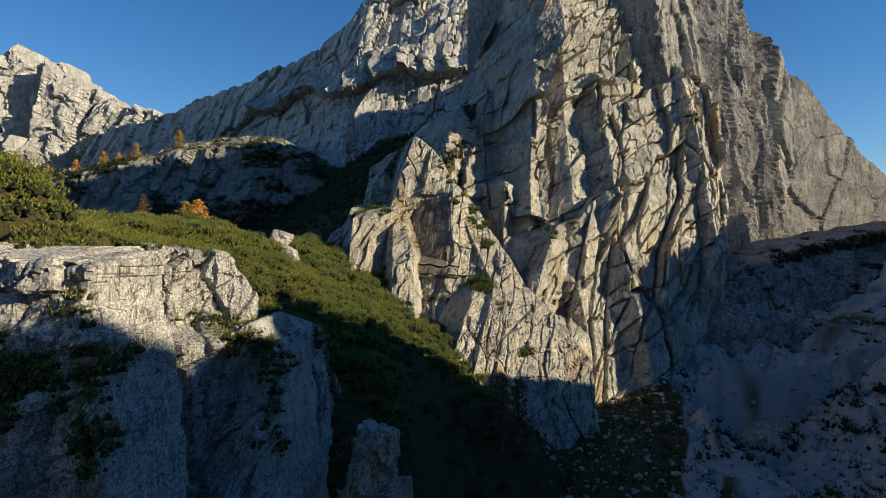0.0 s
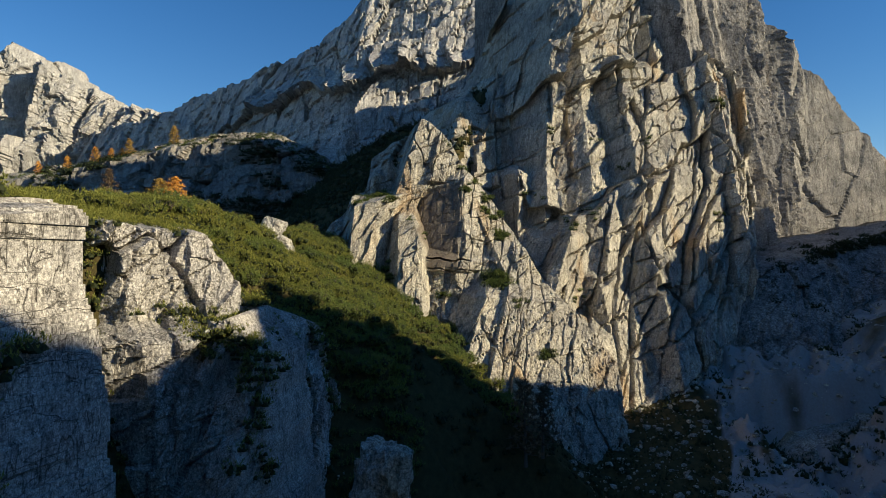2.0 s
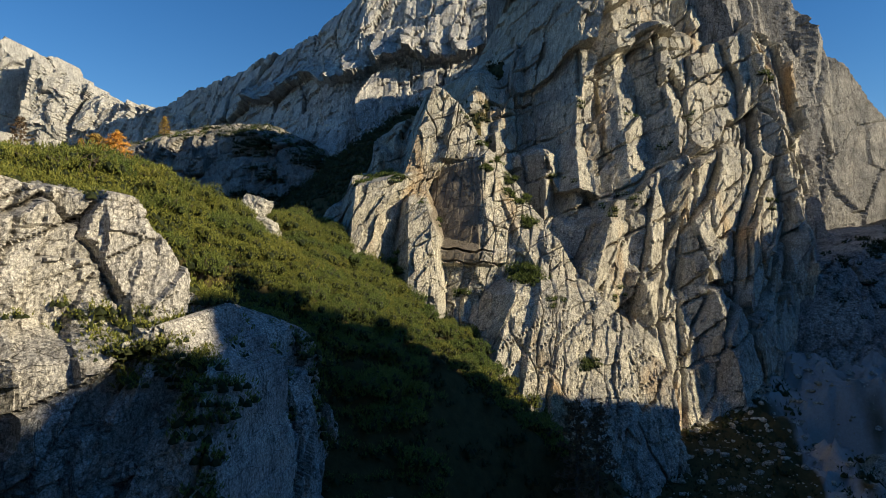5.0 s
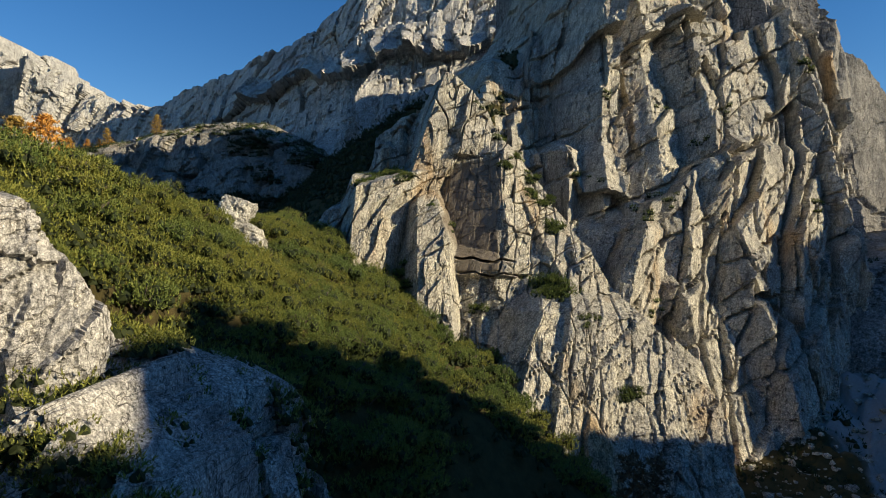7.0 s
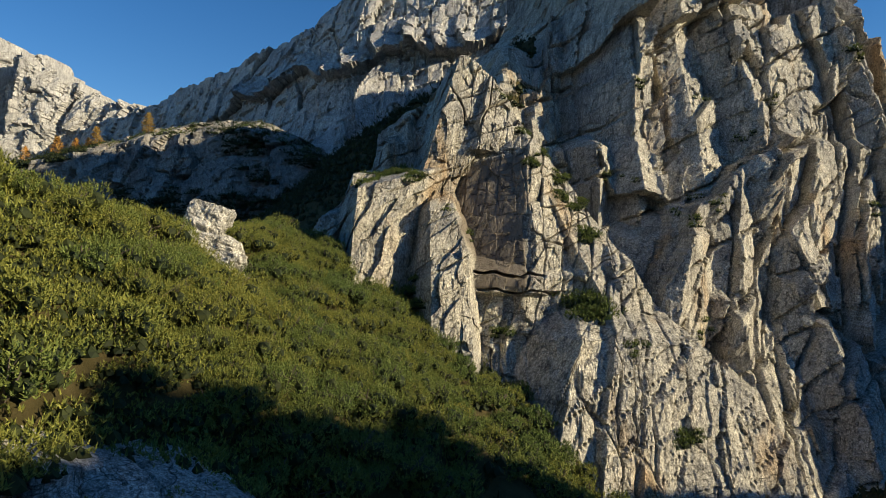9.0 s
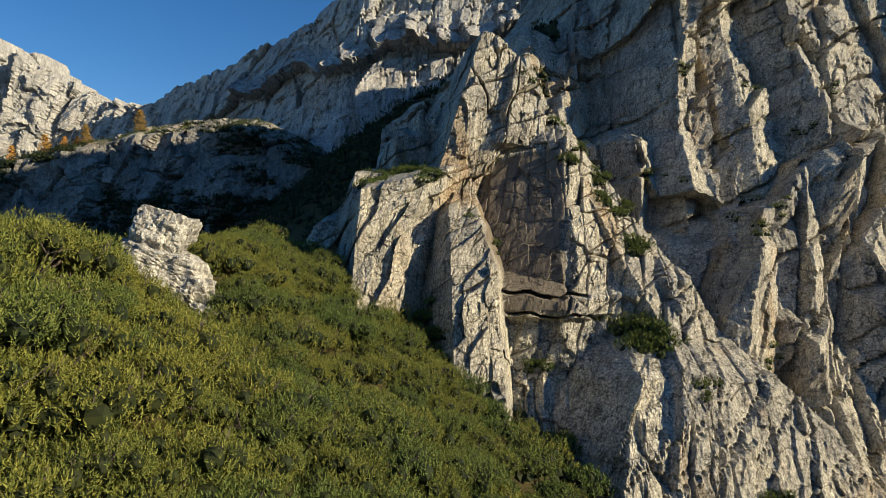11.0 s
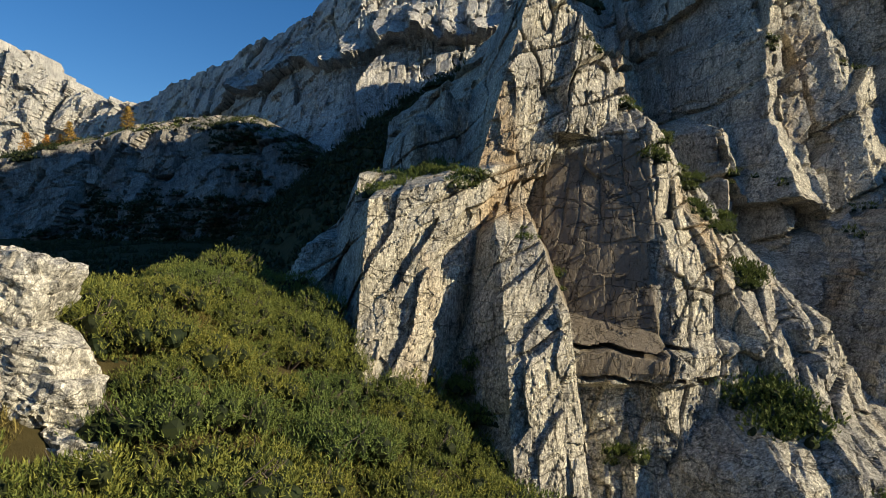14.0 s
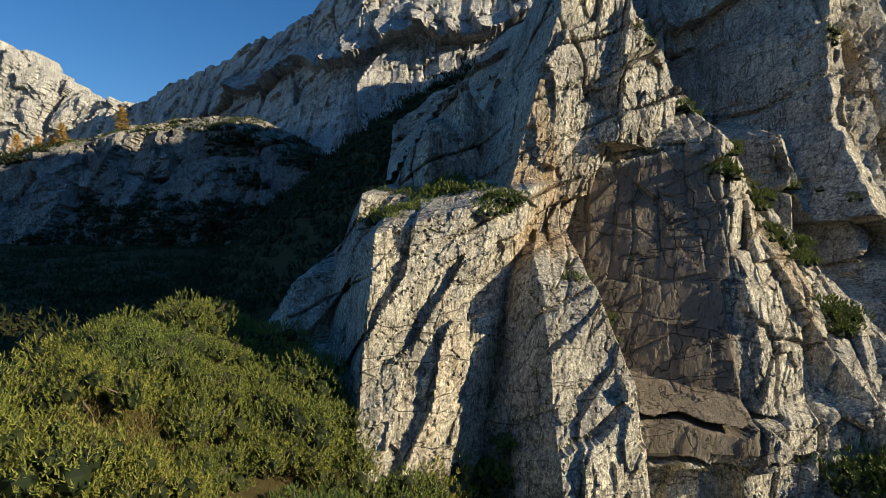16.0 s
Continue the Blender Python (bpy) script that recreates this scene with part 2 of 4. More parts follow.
def turf_material():
    m, nt, bs = material("turf_and_scree")
    flat = stretched(nt, 1, 1, 1)
    big = noise_at(nt, flat, 0.09, 6, 0.6)
    turf = mixed(nt, noise_at(nt, flat, 1.3, 5), (0.022, 0.024, 0.009), (0.130, 0.100, 0.042))
    stones = mixed(nt, noise_at(nt, flat, 3.0, 6, 0.75), (0.25, 0.235, 0.215), (0.52, 0.485, 0.455))
    at = nt.nodes.new("ShaderNodeAttribute")
    at.attribute_name = "scree"
    edge = mixed(nt, 0.35, at.outputs["Fac"], big, "ADD")
    fac = ramp(nt, edge, (0.52, (0, 0, 0)), (0.66, (1, 1, 1)))
    nt.links.new(mixed(nt, fac, turf, stones), bs.inputs["Base Color"])
    bs.inputs["Roughness"].default_value = 0.95
    bs.inputs["Specular IOR Level"].default_value = 0.1
    b = nt.nodes.new("ShaderNodeBump")
    b.inputs["Strength"].default_value, b.inputs["Distance"].default_value = 0.8, 0.3
    nt.links.new(noise_at(nt, flat, 2.2, 8, 0.75), b.inputs["Height"])
    nt.links.new(b.outputs[0], bs.inputs["Normal"])
    return m


TURF = turf_material()

# ---- the ground: a spur with a steep right flank, the gully, the scree ----


def spur_crest(y):
    return line(y, (-60, 6), (28, 1.0), (34, 2.6), (42, 2.4), (50, 0.8), (63, 2.2), (67, 1.4), (70, 0.3), (76, -0.3), (84, -0.3), (98, 0.9), (103, -1), (112, -9), (125, -4), (160, -3), (290, 6), (330, 14))


def ground_height(x, y):
    """The lie of the land."""
    edge = line(y, (-60, -24), (28, -24), (50, -26), (66, -23), (100, -21), (112, -20), (200, -40))
    d = x - edge
    flank = np.where(d > 0, -0.62 * d - line(y, (70, 0.022), (78, 0.004), (97, 0.004), (104, 0.022)) * d * d, np.where(d > -8, -0.12 * d, 0.96 - 0.02 * (d + 8)))
    left = spur_crest(y) + flank - 0.6 * np.maximum(0, -22.8 - x) * np.clip((y - 85) / 4, 0, 1) * np.clip((125 - y) / 10, 0, 1)
    brink = line(y, (-60, -70), (28, -70), (31, -19), (35, -20.5), (39, -30), (44, -31), (49, -26.2), (55.2, -19.8), (61.9, -17.8), (67.5, -16.4), (77, -14))
    left = left - 17 * np.clip((x - brink) / line(y, (30, 2), (36, 8), (47, 8), (52, 2), (57, 2), (62, 4)), 0, 1) * np.clip((68.5 - y) / 13, 0, 1)
    floor = line(y, (-60, -44), (40, -38), (95, -29), (112, -26), (140, -20), (330, 8)) + 0.15 * np.minimum(np.abs(x - 12), 40)
    left = left - 2.0 * np.exp(-((x + 20.0) / 3.5) ** 2 - ((y - 80.5) / 4.0) ** 2) + 2.4 * np.exp(-((x + 28) / 6) ** 2 - ((y - 34) / 4) ** 2)
    left = left - 1.6 * np.clip((x + 21) / 3.5, 0, 1) * np.clip((71 - y) / 4, 0, 1) * np.clip((y - 50) / 4, 0, 1)
    floor = floor - 34 * np.clip((x - 50) / 20, 0, 1) * np.clip((y - 112) / 12, 0, 1)
    floor = floor - 16 * np.clip((x - 40) / 8, 0, 1) * np.clip((104 - y) / 4, 0, 1)
    right = line(x, (-400, -60), (20, -34), (44, -27), (63, -16), (74, -6.5), (84, -2.5), (100, 0), (400, 8)) + 0.03 * (y - 105)
    right = right + line(x, (96, 0), (104, 8), (112, 18), (130, 30), (180, 42), (400, 50)) * np.clip((y - 80) / 12, 0, 1) * np.clip((152 - y) / 15, 0, 1) - 9 * np.clip((y - 96) / 8, 0, 1) * np.clip((x - 44) / 6, 0, 1) * np.clip((112 - x) / 6, 0, 1)
    right = right - 9 * np.clip((104 - y) / 3, 0, 1) * np.maximum(np.clip((y - 78) / 6, 0, 1), np.clip((70 - x) / 6, 0, 1)) * np.clip((x - 42) / 6, 0, 1) * np.clip((110 - x) / 10, 0, 1)
    # the shoulder beyond the valley that shades the low ground
    rise = line(y, (-150, 0), (-105, 52), (-20, 43), (4, 39.6), (11, 39.2), (18, 38.2), (27, 37.8), (33, 39), (38, 39.5), (41, 37), (46, 33), (53, 29), (66, 17), (80, 6), (95, 2), (105, 0))
    right = right - 0.35 * np.maximum(0, y - 150) * np.clip((x - 50) / 20, 0, 1)
    rise = rise + np.clip(rise / 10, 0, 1) * (4.0 * fbm(y * 0.14, y * 0, 3, 61) + 1.5 * smooth(y * 0.6, y * 0, 64))
    right = right + rise * np.clip((x - 62) / 16, 0, 1)
    broken = np.clip((y - 70) / 20, 0, 1) * np.clip((x - 30) / 10, 0, 1) * (2.4 * fbm(x * 0.22, y * 0.14, 5, 62) + 2.0 * facets(x * 0.4, y * 0.28, 63, 1.5)[0] + 0.8 * facets(x * 1.1, y * 0.8, 67, 1.5)[0])
    z = np.maximum(np.maximum(left, np.minimum(floor, 60)), right) + broken
    # the slope across the valley: unseen, added to bounce light onto shaded rock
    z = np.maximum(z, np.minimum(-44 - 0.45 * (y + 70), 90))
    # the overgrown ramp that climbs behind the buttress
    rx = line(y, (104, -6), (140, 8), (200, -27), (230, -44), (260, -62))
    rz = line(y, (100, -30), (104, 3), (125, 21), (140, 34), (200, 31), (230, 25), (260, 18), (300, 2), (330, -20))
    z = np.maximum(z, rz - 0.9 * np.maximum(0, rx - x) - 3.0 * np.maximum(0, x - rx))
    return z + 0.9 * fbm(x * 0.12, y * 0.12, 4, 5) + 0.35 * fbm(x * 0.7, y * 0.7, 3, 9)


def build_ground():
    xs = steps(-3000, (-600, 200), (-160, 20), (-60, 3), (-34, 0.8), (0, 0.4), (70, 0.6), (140, 3), (600, 30), (3000, 200))
    ys = steps(-3000, (-400, 200), (-60, 20), (20, 1.5), (125, 0.45), (200, 1.5), (360, 6), (900, 40), (3000, 200))
    X, Y = np.meshgrid(xs, ys)
    Z = ground_height(X, Y)
    me = mesh_of("ground", np.stack([X, Y, Z], -1).reshape(-1, 3), grid_faces(len(xs), len(ys)), TURF, shade=True)
    scree = np.clip((X - 30) / 14, 0, 1) * np.clip((185 - Y) / 20, 0, 1) * np.where(Y < 85, 0.8, 0.55)
    scree = np.maximum(scree, np.exp(-((X - 0.42 * Y - 1) / 2.6) ** 2) * np.clip((Y - 60) / 15, 0, 1) * np.clip((118 - Y) / 6, 0, 1))
    scree = scree + 0.35 * fbm(X * 0.13, Y * 0.13, 3, 66) * np.clip((X - 20) / 10, 0, 1)
    # pale ground behind the camera, added to throw light back at the cliffs
    scree = np.maximum(scree, np.clip((-40 - Y) / 20, 0, 1))
    a = me.attributes.new("scree", "FLOAT", "POINT")
    a.data.foreach_set("value", scree.ravel().astype(np.float32))
    return tagged(new("ground", me), "steep mountainside of dark turf with pale scree", "ground", kind="structure")


ground = build_ground()


# ---- rock masses ----
def slab_depth(x, z):
    """The smooth slab: a plane with a lit right edge, a broken left one and a roofed recess at its foot."""
    y = 104.5 + 0.38 * (z - 9.7) - 0.32 * (x - 1.8)
    left = line(z, (-6, -3.6), (-3.2, -3.9), (1.5, -5.2), (4.6, -6.0), (7.5, -4.9), (9.2, -3.4))
    edge = line(z, (-3, 1.2), (0, 2.0), (4.7, 1.3), (8, 1.4), (10, 1.8))
    top = line(x, (-6, 6), (-5, 7.5), (-3.4, 9.2), (0, 9.9), (2, 10.1), (3.5, 9.4), (5, 8))
    y = y + 5.0 * np.maximum(0, left - x) + np.maximum(0, x - edge) * line(z, (-3, 1.0), (3, 1.25), (9, 1.5))
    return y + 1.2 * np.maximum(0, z - top) + 2.6 * np.clip(-2.75 - 0.06 * x - z, 0, 0.6)


def slab_calm(x, z):
    """Where the slab is smooth and brown: 1 over its middle, 0 beyond its edges."""
    x = x + 0.5 * smooth(x * 0.9, z * 0.7, 46)
    left = line(z, (-3.2, -4.2), (1.5, -5.6), (4.6, -6.2), (7.5, -5.0), (9.2, -3.4))
    return np.clip((x - left) / 0.8, 0, 1) * np.clip((1.5 - x) / 0.6, 0, 1) * np.clip((z + 4.4) / 0.5, 0, 1) * np.clip((line(x, (-6, 6.5), (-3.4, 9.0), (2, 9.8)) - z) / 0.6, 0, 1)


def tower_depth(x, z):
    right_cut = 4.5 * np.maximum(0, x - line(z, (-12, -4.4), (-6, -4.6), (-1, -4.7), (3.2, -6.0)))
    p = [
        pillar(x, z, -15.0, -2.0, 95.3, 0.07, 0.26, 3.6, 0.52, 4.9, 0.34, 3.6) + 1.3 * np.maximum(0, x + 10.6 - 0.35 * z),      # lit column
        pillar(x, z, -19.6, 0.0, 104.0, 0.06, 0.3, 2.0, 0.5, 2.8, 0.3, 2.0),           # dark outcrops on its left
        pillar(x, z, -16.0, 5.0, 102.4, 0.10, 0.3, 3.0, 0.6, 7.0, 0.0, 4.5),
        pillar(x, z, -10.9, 10.0, 108.2, 0.05, 0.2, 1.7, 1.0, 14.0, 0.4, 3.0),         # spikes behind it
        pillar(x, z, -9.5, 10.0, 108.4, 0.03, 0.2, 1.7, 1.0, 12.3, -0.9, 3.0),
        pillar(x, z, -12.9, 8.0, 106.4, 0.08, 0.2, 1.7, 1.1, 10.6, 0.3, 3.0),
        pillar(x, z, -11.9, 8.0, 106.8, -0.06, 0.2, 1.6, 1.1, 11.2, -0.5, 3.0),
        pillar(x, z, -8.1, -1.0, 96.2, -0.02, 0.42, 1.9, 0.42, 3.0, -0.12, 1.5) + right_cut,       # narrow column
        pillar(x, z, -9.0, 7.0, 102.4, 0.30, 0.27, 3.6, 0.55, 19.6, 0.3, 2.0,
               line(x, (-9, 1), (-7.6, 2.6), (-6.6, 3.9), (-5.9, 5.2), (-4.9, 7.7), (-3.4, 9.3), (0, 10.2)), 12.0),       # peak
        pillar(x, z, -3.0, 12.0, 105.0, 0.12, 0.36, 1.0, 0.75, 18.2, -0.4, 2.0, 9.6, 12.0),
        pillar(x, z, -0.2, 12.0, 107.0, 0.05, 0.40, 1.3, 0.8, 15.6, -0.5, 2.0),
        slab_depth(x, z),
        pillar(x, z, 6.4, -4.5, 100.7, 0.10, 0.25, 0.22, 0.65, -2.9, 0.02, 1.3),        # wall under the slab
        pillar(x, z, 9.8, -4.0, 101.2, -0.10, 0.25, 0.9, 0.7, -2.0, 0.1, 1.4),
        pillar(x, z, 0.5, -3.4, 98.7, 0.0, 0.20, 0.10, 0.6, -2.95, -0.06, 1.6, -4.4, 3.0),       # layer under the slab
        pillar(x, z, 3.1, -11.8, 91.4, 0.40, 0.75, 1.6, 0.5, -8.2, -0.05, 1.6),         # rib with a bush
        pillar(x, z, 6.8, -10.5, 93.2, 0.30, 0.75, 1.7, 0.5, -7.8, -0.2, 1.6),
        pillar(x, z, 9.2, -14.0, 92.0, 0.30, 0.75, 1.7, 0.55, -10.0, -0.3, 1.6),
        pillar(x, z, 1.0, -17.0, 90.5, 0.35, 0.75, 1.5, 0.5, -13.5, -0.3, 1.6),
        pillar(x, z, 11.0, -12.0, 97.5, -0.25, 0.55, 0.9, 0.6, -8.5, -0.4, 1.4),
        pillar(x, z, 14.0, -20.0, 94.5, -0.25, 0.5, 0.9, 0.7, -12, -0.3, 1.4),
        pillar(x, z, -3.0, -12.0, 96.6, 0.1, 0.8, 0.6, 0.35, -8.6, -0.1, 1.2),
        pillar(x, z, 5.0, 2.0, 103.6, -0.42, 0.55, 1.2, 0.75, 14, 0, 1.2),               # ridge behind the slab
    ]
    y = p[0]
    for q in p[1:]:
        y = np.minimum(y, q)
    for zc, wide, deep, x0, x1 in ((-2.95, 0.13, 1.5, -4.4, 2.8), (-4.45, 0.10, 1.0, -4.0, 3.4)):
        gap = z - zc + 0.05 * (x - 1) + 0.20 * smooth(x * 0.9, z * 0, 44)
        y = y + deep * np.exp(-(gap / wide) ** 4) * np.clip((x - x0) / 0.6, 0, 1) * np.clip((x1 - x) / 0.8, 0, 1)
    crest = line(x, (-23, -8), (-21, 1), (-19.8, 2.6), (-17, 5.2), (-15.4, 8.0), (-13.2, 10.8), (-11.6, 13.6), (-10.6, 14.3), (-9.6, 12.6), (-8.6, 15.5), (-6.3, 20.0), (-4.2, 20.0), (-1.6, 17.8),
                 (-0.3, 16.5), (1.5, 13), (4.1, 10), (7.2, 5.7), (10.3, 0.4), (13, -4), (24, -18))
    y = y + np.maximum(0, z - crest + 0.7 * fbm(x * 0.6, z * 0, 3, 41)) * 9
    return y + (1 - 0.78 * slab_calm(x, z)) * rock(x, z, (5.0, 1.9, 0.8, 0.35), 0.27, 0.16, -0.4, 3, 2.3, 0.6)


us, ws = steps(-24, (-19, 0.3), (-16, 0.1), (5, 0.068), (10, 0.1), (24, 0.18)), steps(-34, (-10, 0.22), (-6, 0.09), (11, 0.07), (24, 0.13))
tower = new("cliff", sheet("cliff", us, ws, tower_depth, 113.0, ROCK))
co = np.empty(len(tower.data.vertices) * 3, dtype=np.float32)
tower.data.vertices.foreach_get("co", co)
co = co.reshape(-1, 3)
tower.data.attributes.new("stain", "FLOAT", "POINT").data.foreach_set("value", (0.9 * slab_calm(co[:, 0], co[:, 2])).astype(np.float32))
tagged(tower, "sunlit grey limestone buttress with a smooth shaded slab", "cliff", kind="structure")


def face_depth(x, z):
    base = line(x, (-20, 178), (2, 143), (19.5, 118), (26, 116.5), (60, 143), (150, 280), (260, 306))
    base = base + line(x, (60, 0.42), (120, 0.2), (200, 0.12)) * np.maximum(z, -10) - 4
    p = [
        base,
        pillar(x, z, 12.1, 10.0, 118.5, 0.05, 0.3, 2, 1.2, 12.8, 0.0, 2.5),
        pillar(x, z, 17.5, 15.0, 119.5, 0.08, 0.40, 1.6, 0.45, 40, 0, 1.5),
        pillar(x, z, 19.7, 1.8, 111.6, 0.35, 0.45, 0.8, 0.7, 4.0, 0.3, 1.5),
        pillar(x, z, 16.8, -5.0, 107.0, 0.35, 0.45, 0.9, 0.7, 1.0, 0, 1.5),
        pillar(x, z, 26.0, -4.0, 112.0, 0.0, 0.40, 0.8, 0.7, 12, 0.3, 1.5),
        pillar(x, z, 26.0, -15.0, 104.5, -0.25, 0.5, 0.8, 0.7, -6, -0.2, 1.5),
        pillar(x, z, 20.0, -20.0, 96.0, -0.2, 0.6, 0.8, 0.8, -14, -0.2, 1.5),
        pillar(x, z, 34.5, 8.8, 116.5, -0.05, 0.42, 0.7, 0.8, 36, 0.2, 1.5),
        pillar(x, z, 36.0, -10.0, 110.5, 0.05, 0.35, 0.9, 0.8, 14, 0, 1.5),
        pillar(x, z, 48.0, 20.0, 132.5, -0.1, 0.40, 0.6, 1.1, 52, 0.2, 1.5),
        pillar(x, z, 57.0, 28.0, 138.0, 0.0, 0.40, 0.7, 1.3, 42, 0.1, 1.2),
        pillar(x, z, 30.7, 50.0, 146.0, 0.12, 0.5, 1.0, 0.8, 110, 0, 1.2),
        pillar(x, z, 8.3, 30.0, 134.0, 0.25, 0.6, 1.3, 1.2, 36, 0, 1.8),
        pillar(x, z, 1.5, 24.0, 126.0, 0.25, 0.6, 1.3, 1.2, 29, 0, 1.8),
    ]
    y = p[0]
    for q in p[1:]:
        y = np.minimum(y, q + 3 * np.maximum(0, x - 66))
    crest = line(x, (-20, 20), (0, 30), (30, 88), (60, 104), (100, 110), (125, 108), (150, 100), (168, 96), (190, 78), (222, 40), (260, 10))
    y = y + np.maximum(0, z - crest + 5 * fbm(x * 0.08, z * 0.0, 4, 77)) * 12
    along = x + 0.9 * np.maximum(0, x - 60)
    grow = 1 + np.clip((x - 60) / 60, 0, 1) * 1.0
    return y + grow * rock(along, z, (15.0, 6.0, 2.4, 0.9), 0.31, 0.22, -0.35, 31, 7.0)


us = steps(-18, (6, 0.6), (62, 0.22), (74, 0.4))
ws = steps(-36, (45, 0.24), (80, 0.45), (170, 1.0))
face = new("mountain", sheet("mountain", us, ws, face_depth, 250.0, ROCK))
tagged(face, "huge ribbed limestone rock face in low sun", "mountain", kind="structure")


def shoulder_depth(u, w):
    crest = line(u, (-10, 100), (70, 108), (115, 110), (148, 116), (160, 119), (173, 97), (190, 78), (214, 40), (243, 10))
    y = 0.16 * w - 3 - 0.93 * np.maximum(0, u - 160)
    rib = 0.0
    for c, h, k in ((14, 7, 1.1), (40, 9, 0.9), (66, 8, 1.2), (95, 10, 1.0), (126, 8, 1.0), (152, 9, 1.2)):
        rib = np.maximum(rib, h - k * np.maximum(0.55 * (u - c - 0.2 * w), -1.3 * (u - c - 0.2 * w)))
    y = y - rib + np.maximum(0, w - crest + 6 * fbm(u * 0.08, w * 0.0, 4, 77)) * 9
    return y + np.clip((210 - u) / 40, 0.3, 1) * rock(0.6 * u + 1.4 * rib, 0.6 * w, (13.0, 5.5, 2.4, 1.1), 0.22, 0.2, -0.35, 131)


shoulder = new("mountain", sheet("mountain", steps(-8, (120, 0.42), (243, 0.8)), steps(-34, (60, 0.6), (140, 0.8)), shoulder_depth, 60.0, ROCK_SHADE_GREY, (62, 146, 0), 56.7))
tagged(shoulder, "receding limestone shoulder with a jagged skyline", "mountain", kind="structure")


RIDGE = ((80, 215, 620), (180, 205, 560), (285, 190, 505), (400, 152, 440), (520, 104, 384), (570, 80, 372), (620, 42, 395), (685, 8, 450), (740, -16, 500), (830, -60, 560))


def upper_depth(x, z):
    far = line(x, *[((px - 784) / 1059 * d, d) for px, py, d in RIDGE])
    crest = line(x, *[((px - 784) / 1059 * d, (441 - py) / 1059 * d) for px, py, d in RIDGE], (60, 240), (90, 60), (200, 10))
    crest = crest - 4 * fbm(x * 0.06, z * 0, 4, 71)
    f = z / crest
    # the shaded wall, turned from the sun
    wall = 268 + 0.55 * z - 0.95 * (x + 40)
    wall = np.maximum(wall, 285 + 0.45 * z)
    # the broken sunlit terrace along its brink: slabs tilted to the right, stepping back to the left
    brink = line(x, (-190, 98), (-112, 86), (-99, 91), (-79, 95), (-60, 87), (-44, 85), (-26, 93), (14, 96), (30, 104)) + 7 * fbm(x * 0.09, z * 0, 3, 72)
    run = x + 4 * smooth(x * 0.06, z * 0.05, 73) + 0.25 * z
    slab = (run / 15.0) - np.floor(run / 15.0)
    terrace = 268 + 0.55 * brink - 0.95 * (x + 40) - 15 + 7.0 * slab + 1.35 * (z - brink)
    terrace = np.maximum(terrace, 285 + 0.45 * brink - 15 + 7.0 * slab + 1.35 * (z - brink)) + 25 * np.maximum(0, brink - z)
    terrace = terrace + 30 * np.clip((-125 - x) / 25, 0, 2)
    out = np.minimum(wall, terrace)
    out = np.maximum(out, line(f, (0.74, 0), (0.86, 0.88), (1.0, 1.0)) * far)
    out = out + np.maximum(0, z - crest) * 40
    return out + rock(x, z, (20, 8, 3.5), 0.30, 0.2, -0.35, 57, 11.0)


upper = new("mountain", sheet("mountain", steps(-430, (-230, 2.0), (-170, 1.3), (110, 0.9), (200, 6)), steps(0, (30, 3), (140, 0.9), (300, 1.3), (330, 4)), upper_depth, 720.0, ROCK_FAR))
tagged(upper, "broad grey limestone ridge with a sunlit rocky band", "mountain", kind="structure")


def peak_depth(x, z):
    y = 700 + 0.1 * (z - 150)
    sky_line = [(-760, 190)]
    for px, top, deep in ((-60, 150, 40), (-15, 120, 40), (12, 100, 50), (36, 82, 62), (62, 112, 36), (88, 120, 44), (112, 106, 60), (138, 140, 32), (165, 152, 34), (190, 168, 22), (215, 184, 18), (238, 184, 14), (255, 184, 12)):
        x0, z1 = (px - 784) / 1059 * 680, (441 - top) / 1059 * 680
        sky_line += [(x0 - 5, z1 - 5), (x0, z1 + 1), (x0 + 4, z1 - 1), (x0 + 7, z1 - 9)]
        y = np.minimum(y, pillar(x, z, x0, z1 - 30, 692 - 0.7 * deep, 0.25, 0.15, 1.6, 0.8, 999))
    crest = line(x, *sky_line, (-310, 140), (-200, 120))
    y = y + np.maximum(0, z - crest + 7 * fbm(x * 0.25, z * 0, 4, 84)) * 50
    return y + rock(x, z, (30, 12, 5), 0.6, 0.25, -0.3, 85, 14.0)


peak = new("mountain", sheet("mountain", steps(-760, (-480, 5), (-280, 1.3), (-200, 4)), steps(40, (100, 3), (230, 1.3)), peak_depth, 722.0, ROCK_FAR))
tagged(peak, "distant jagged pale limestone peak in the sun", "mountain", kind="structure")


LEDGE = ((-260, 20), (-200, 28), (-175, 33), (-146, 40), (-128, 46), (-100, 51), (-85, 50), (-60, 38), (-30, 24))


def ledge_depth(x, z):
    crest = line(x, *LEDGE)
    y = 292 + 0.35 * (z - 30) + 0.1 * x + np.clip(z - crest, 0, 8) * 2.2 + np.maximum(0, z - crest - 8) * 30
    return y + rock(x, z, (14, 6, 2.5), 0.34, 0.1, -0.3, 95, 6.0)


ledge = new("cliff", sheet("cliff", steps(-260, (-30, 0.8)), steps(-5, (75, 0.6)), ledge_depth, 350.0, ROCK_SHADE_GREY))
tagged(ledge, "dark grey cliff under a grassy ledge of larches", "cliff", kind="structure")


def near_top(u):
    return line(u, (-30, 1.0), (-6, 0.4), (0, -0.2), (1.4, -0.4), (2.8, -2.6), (4.6, -5.8), (10, -6.9), (12, -8.5), (14, -13), (18, -18))


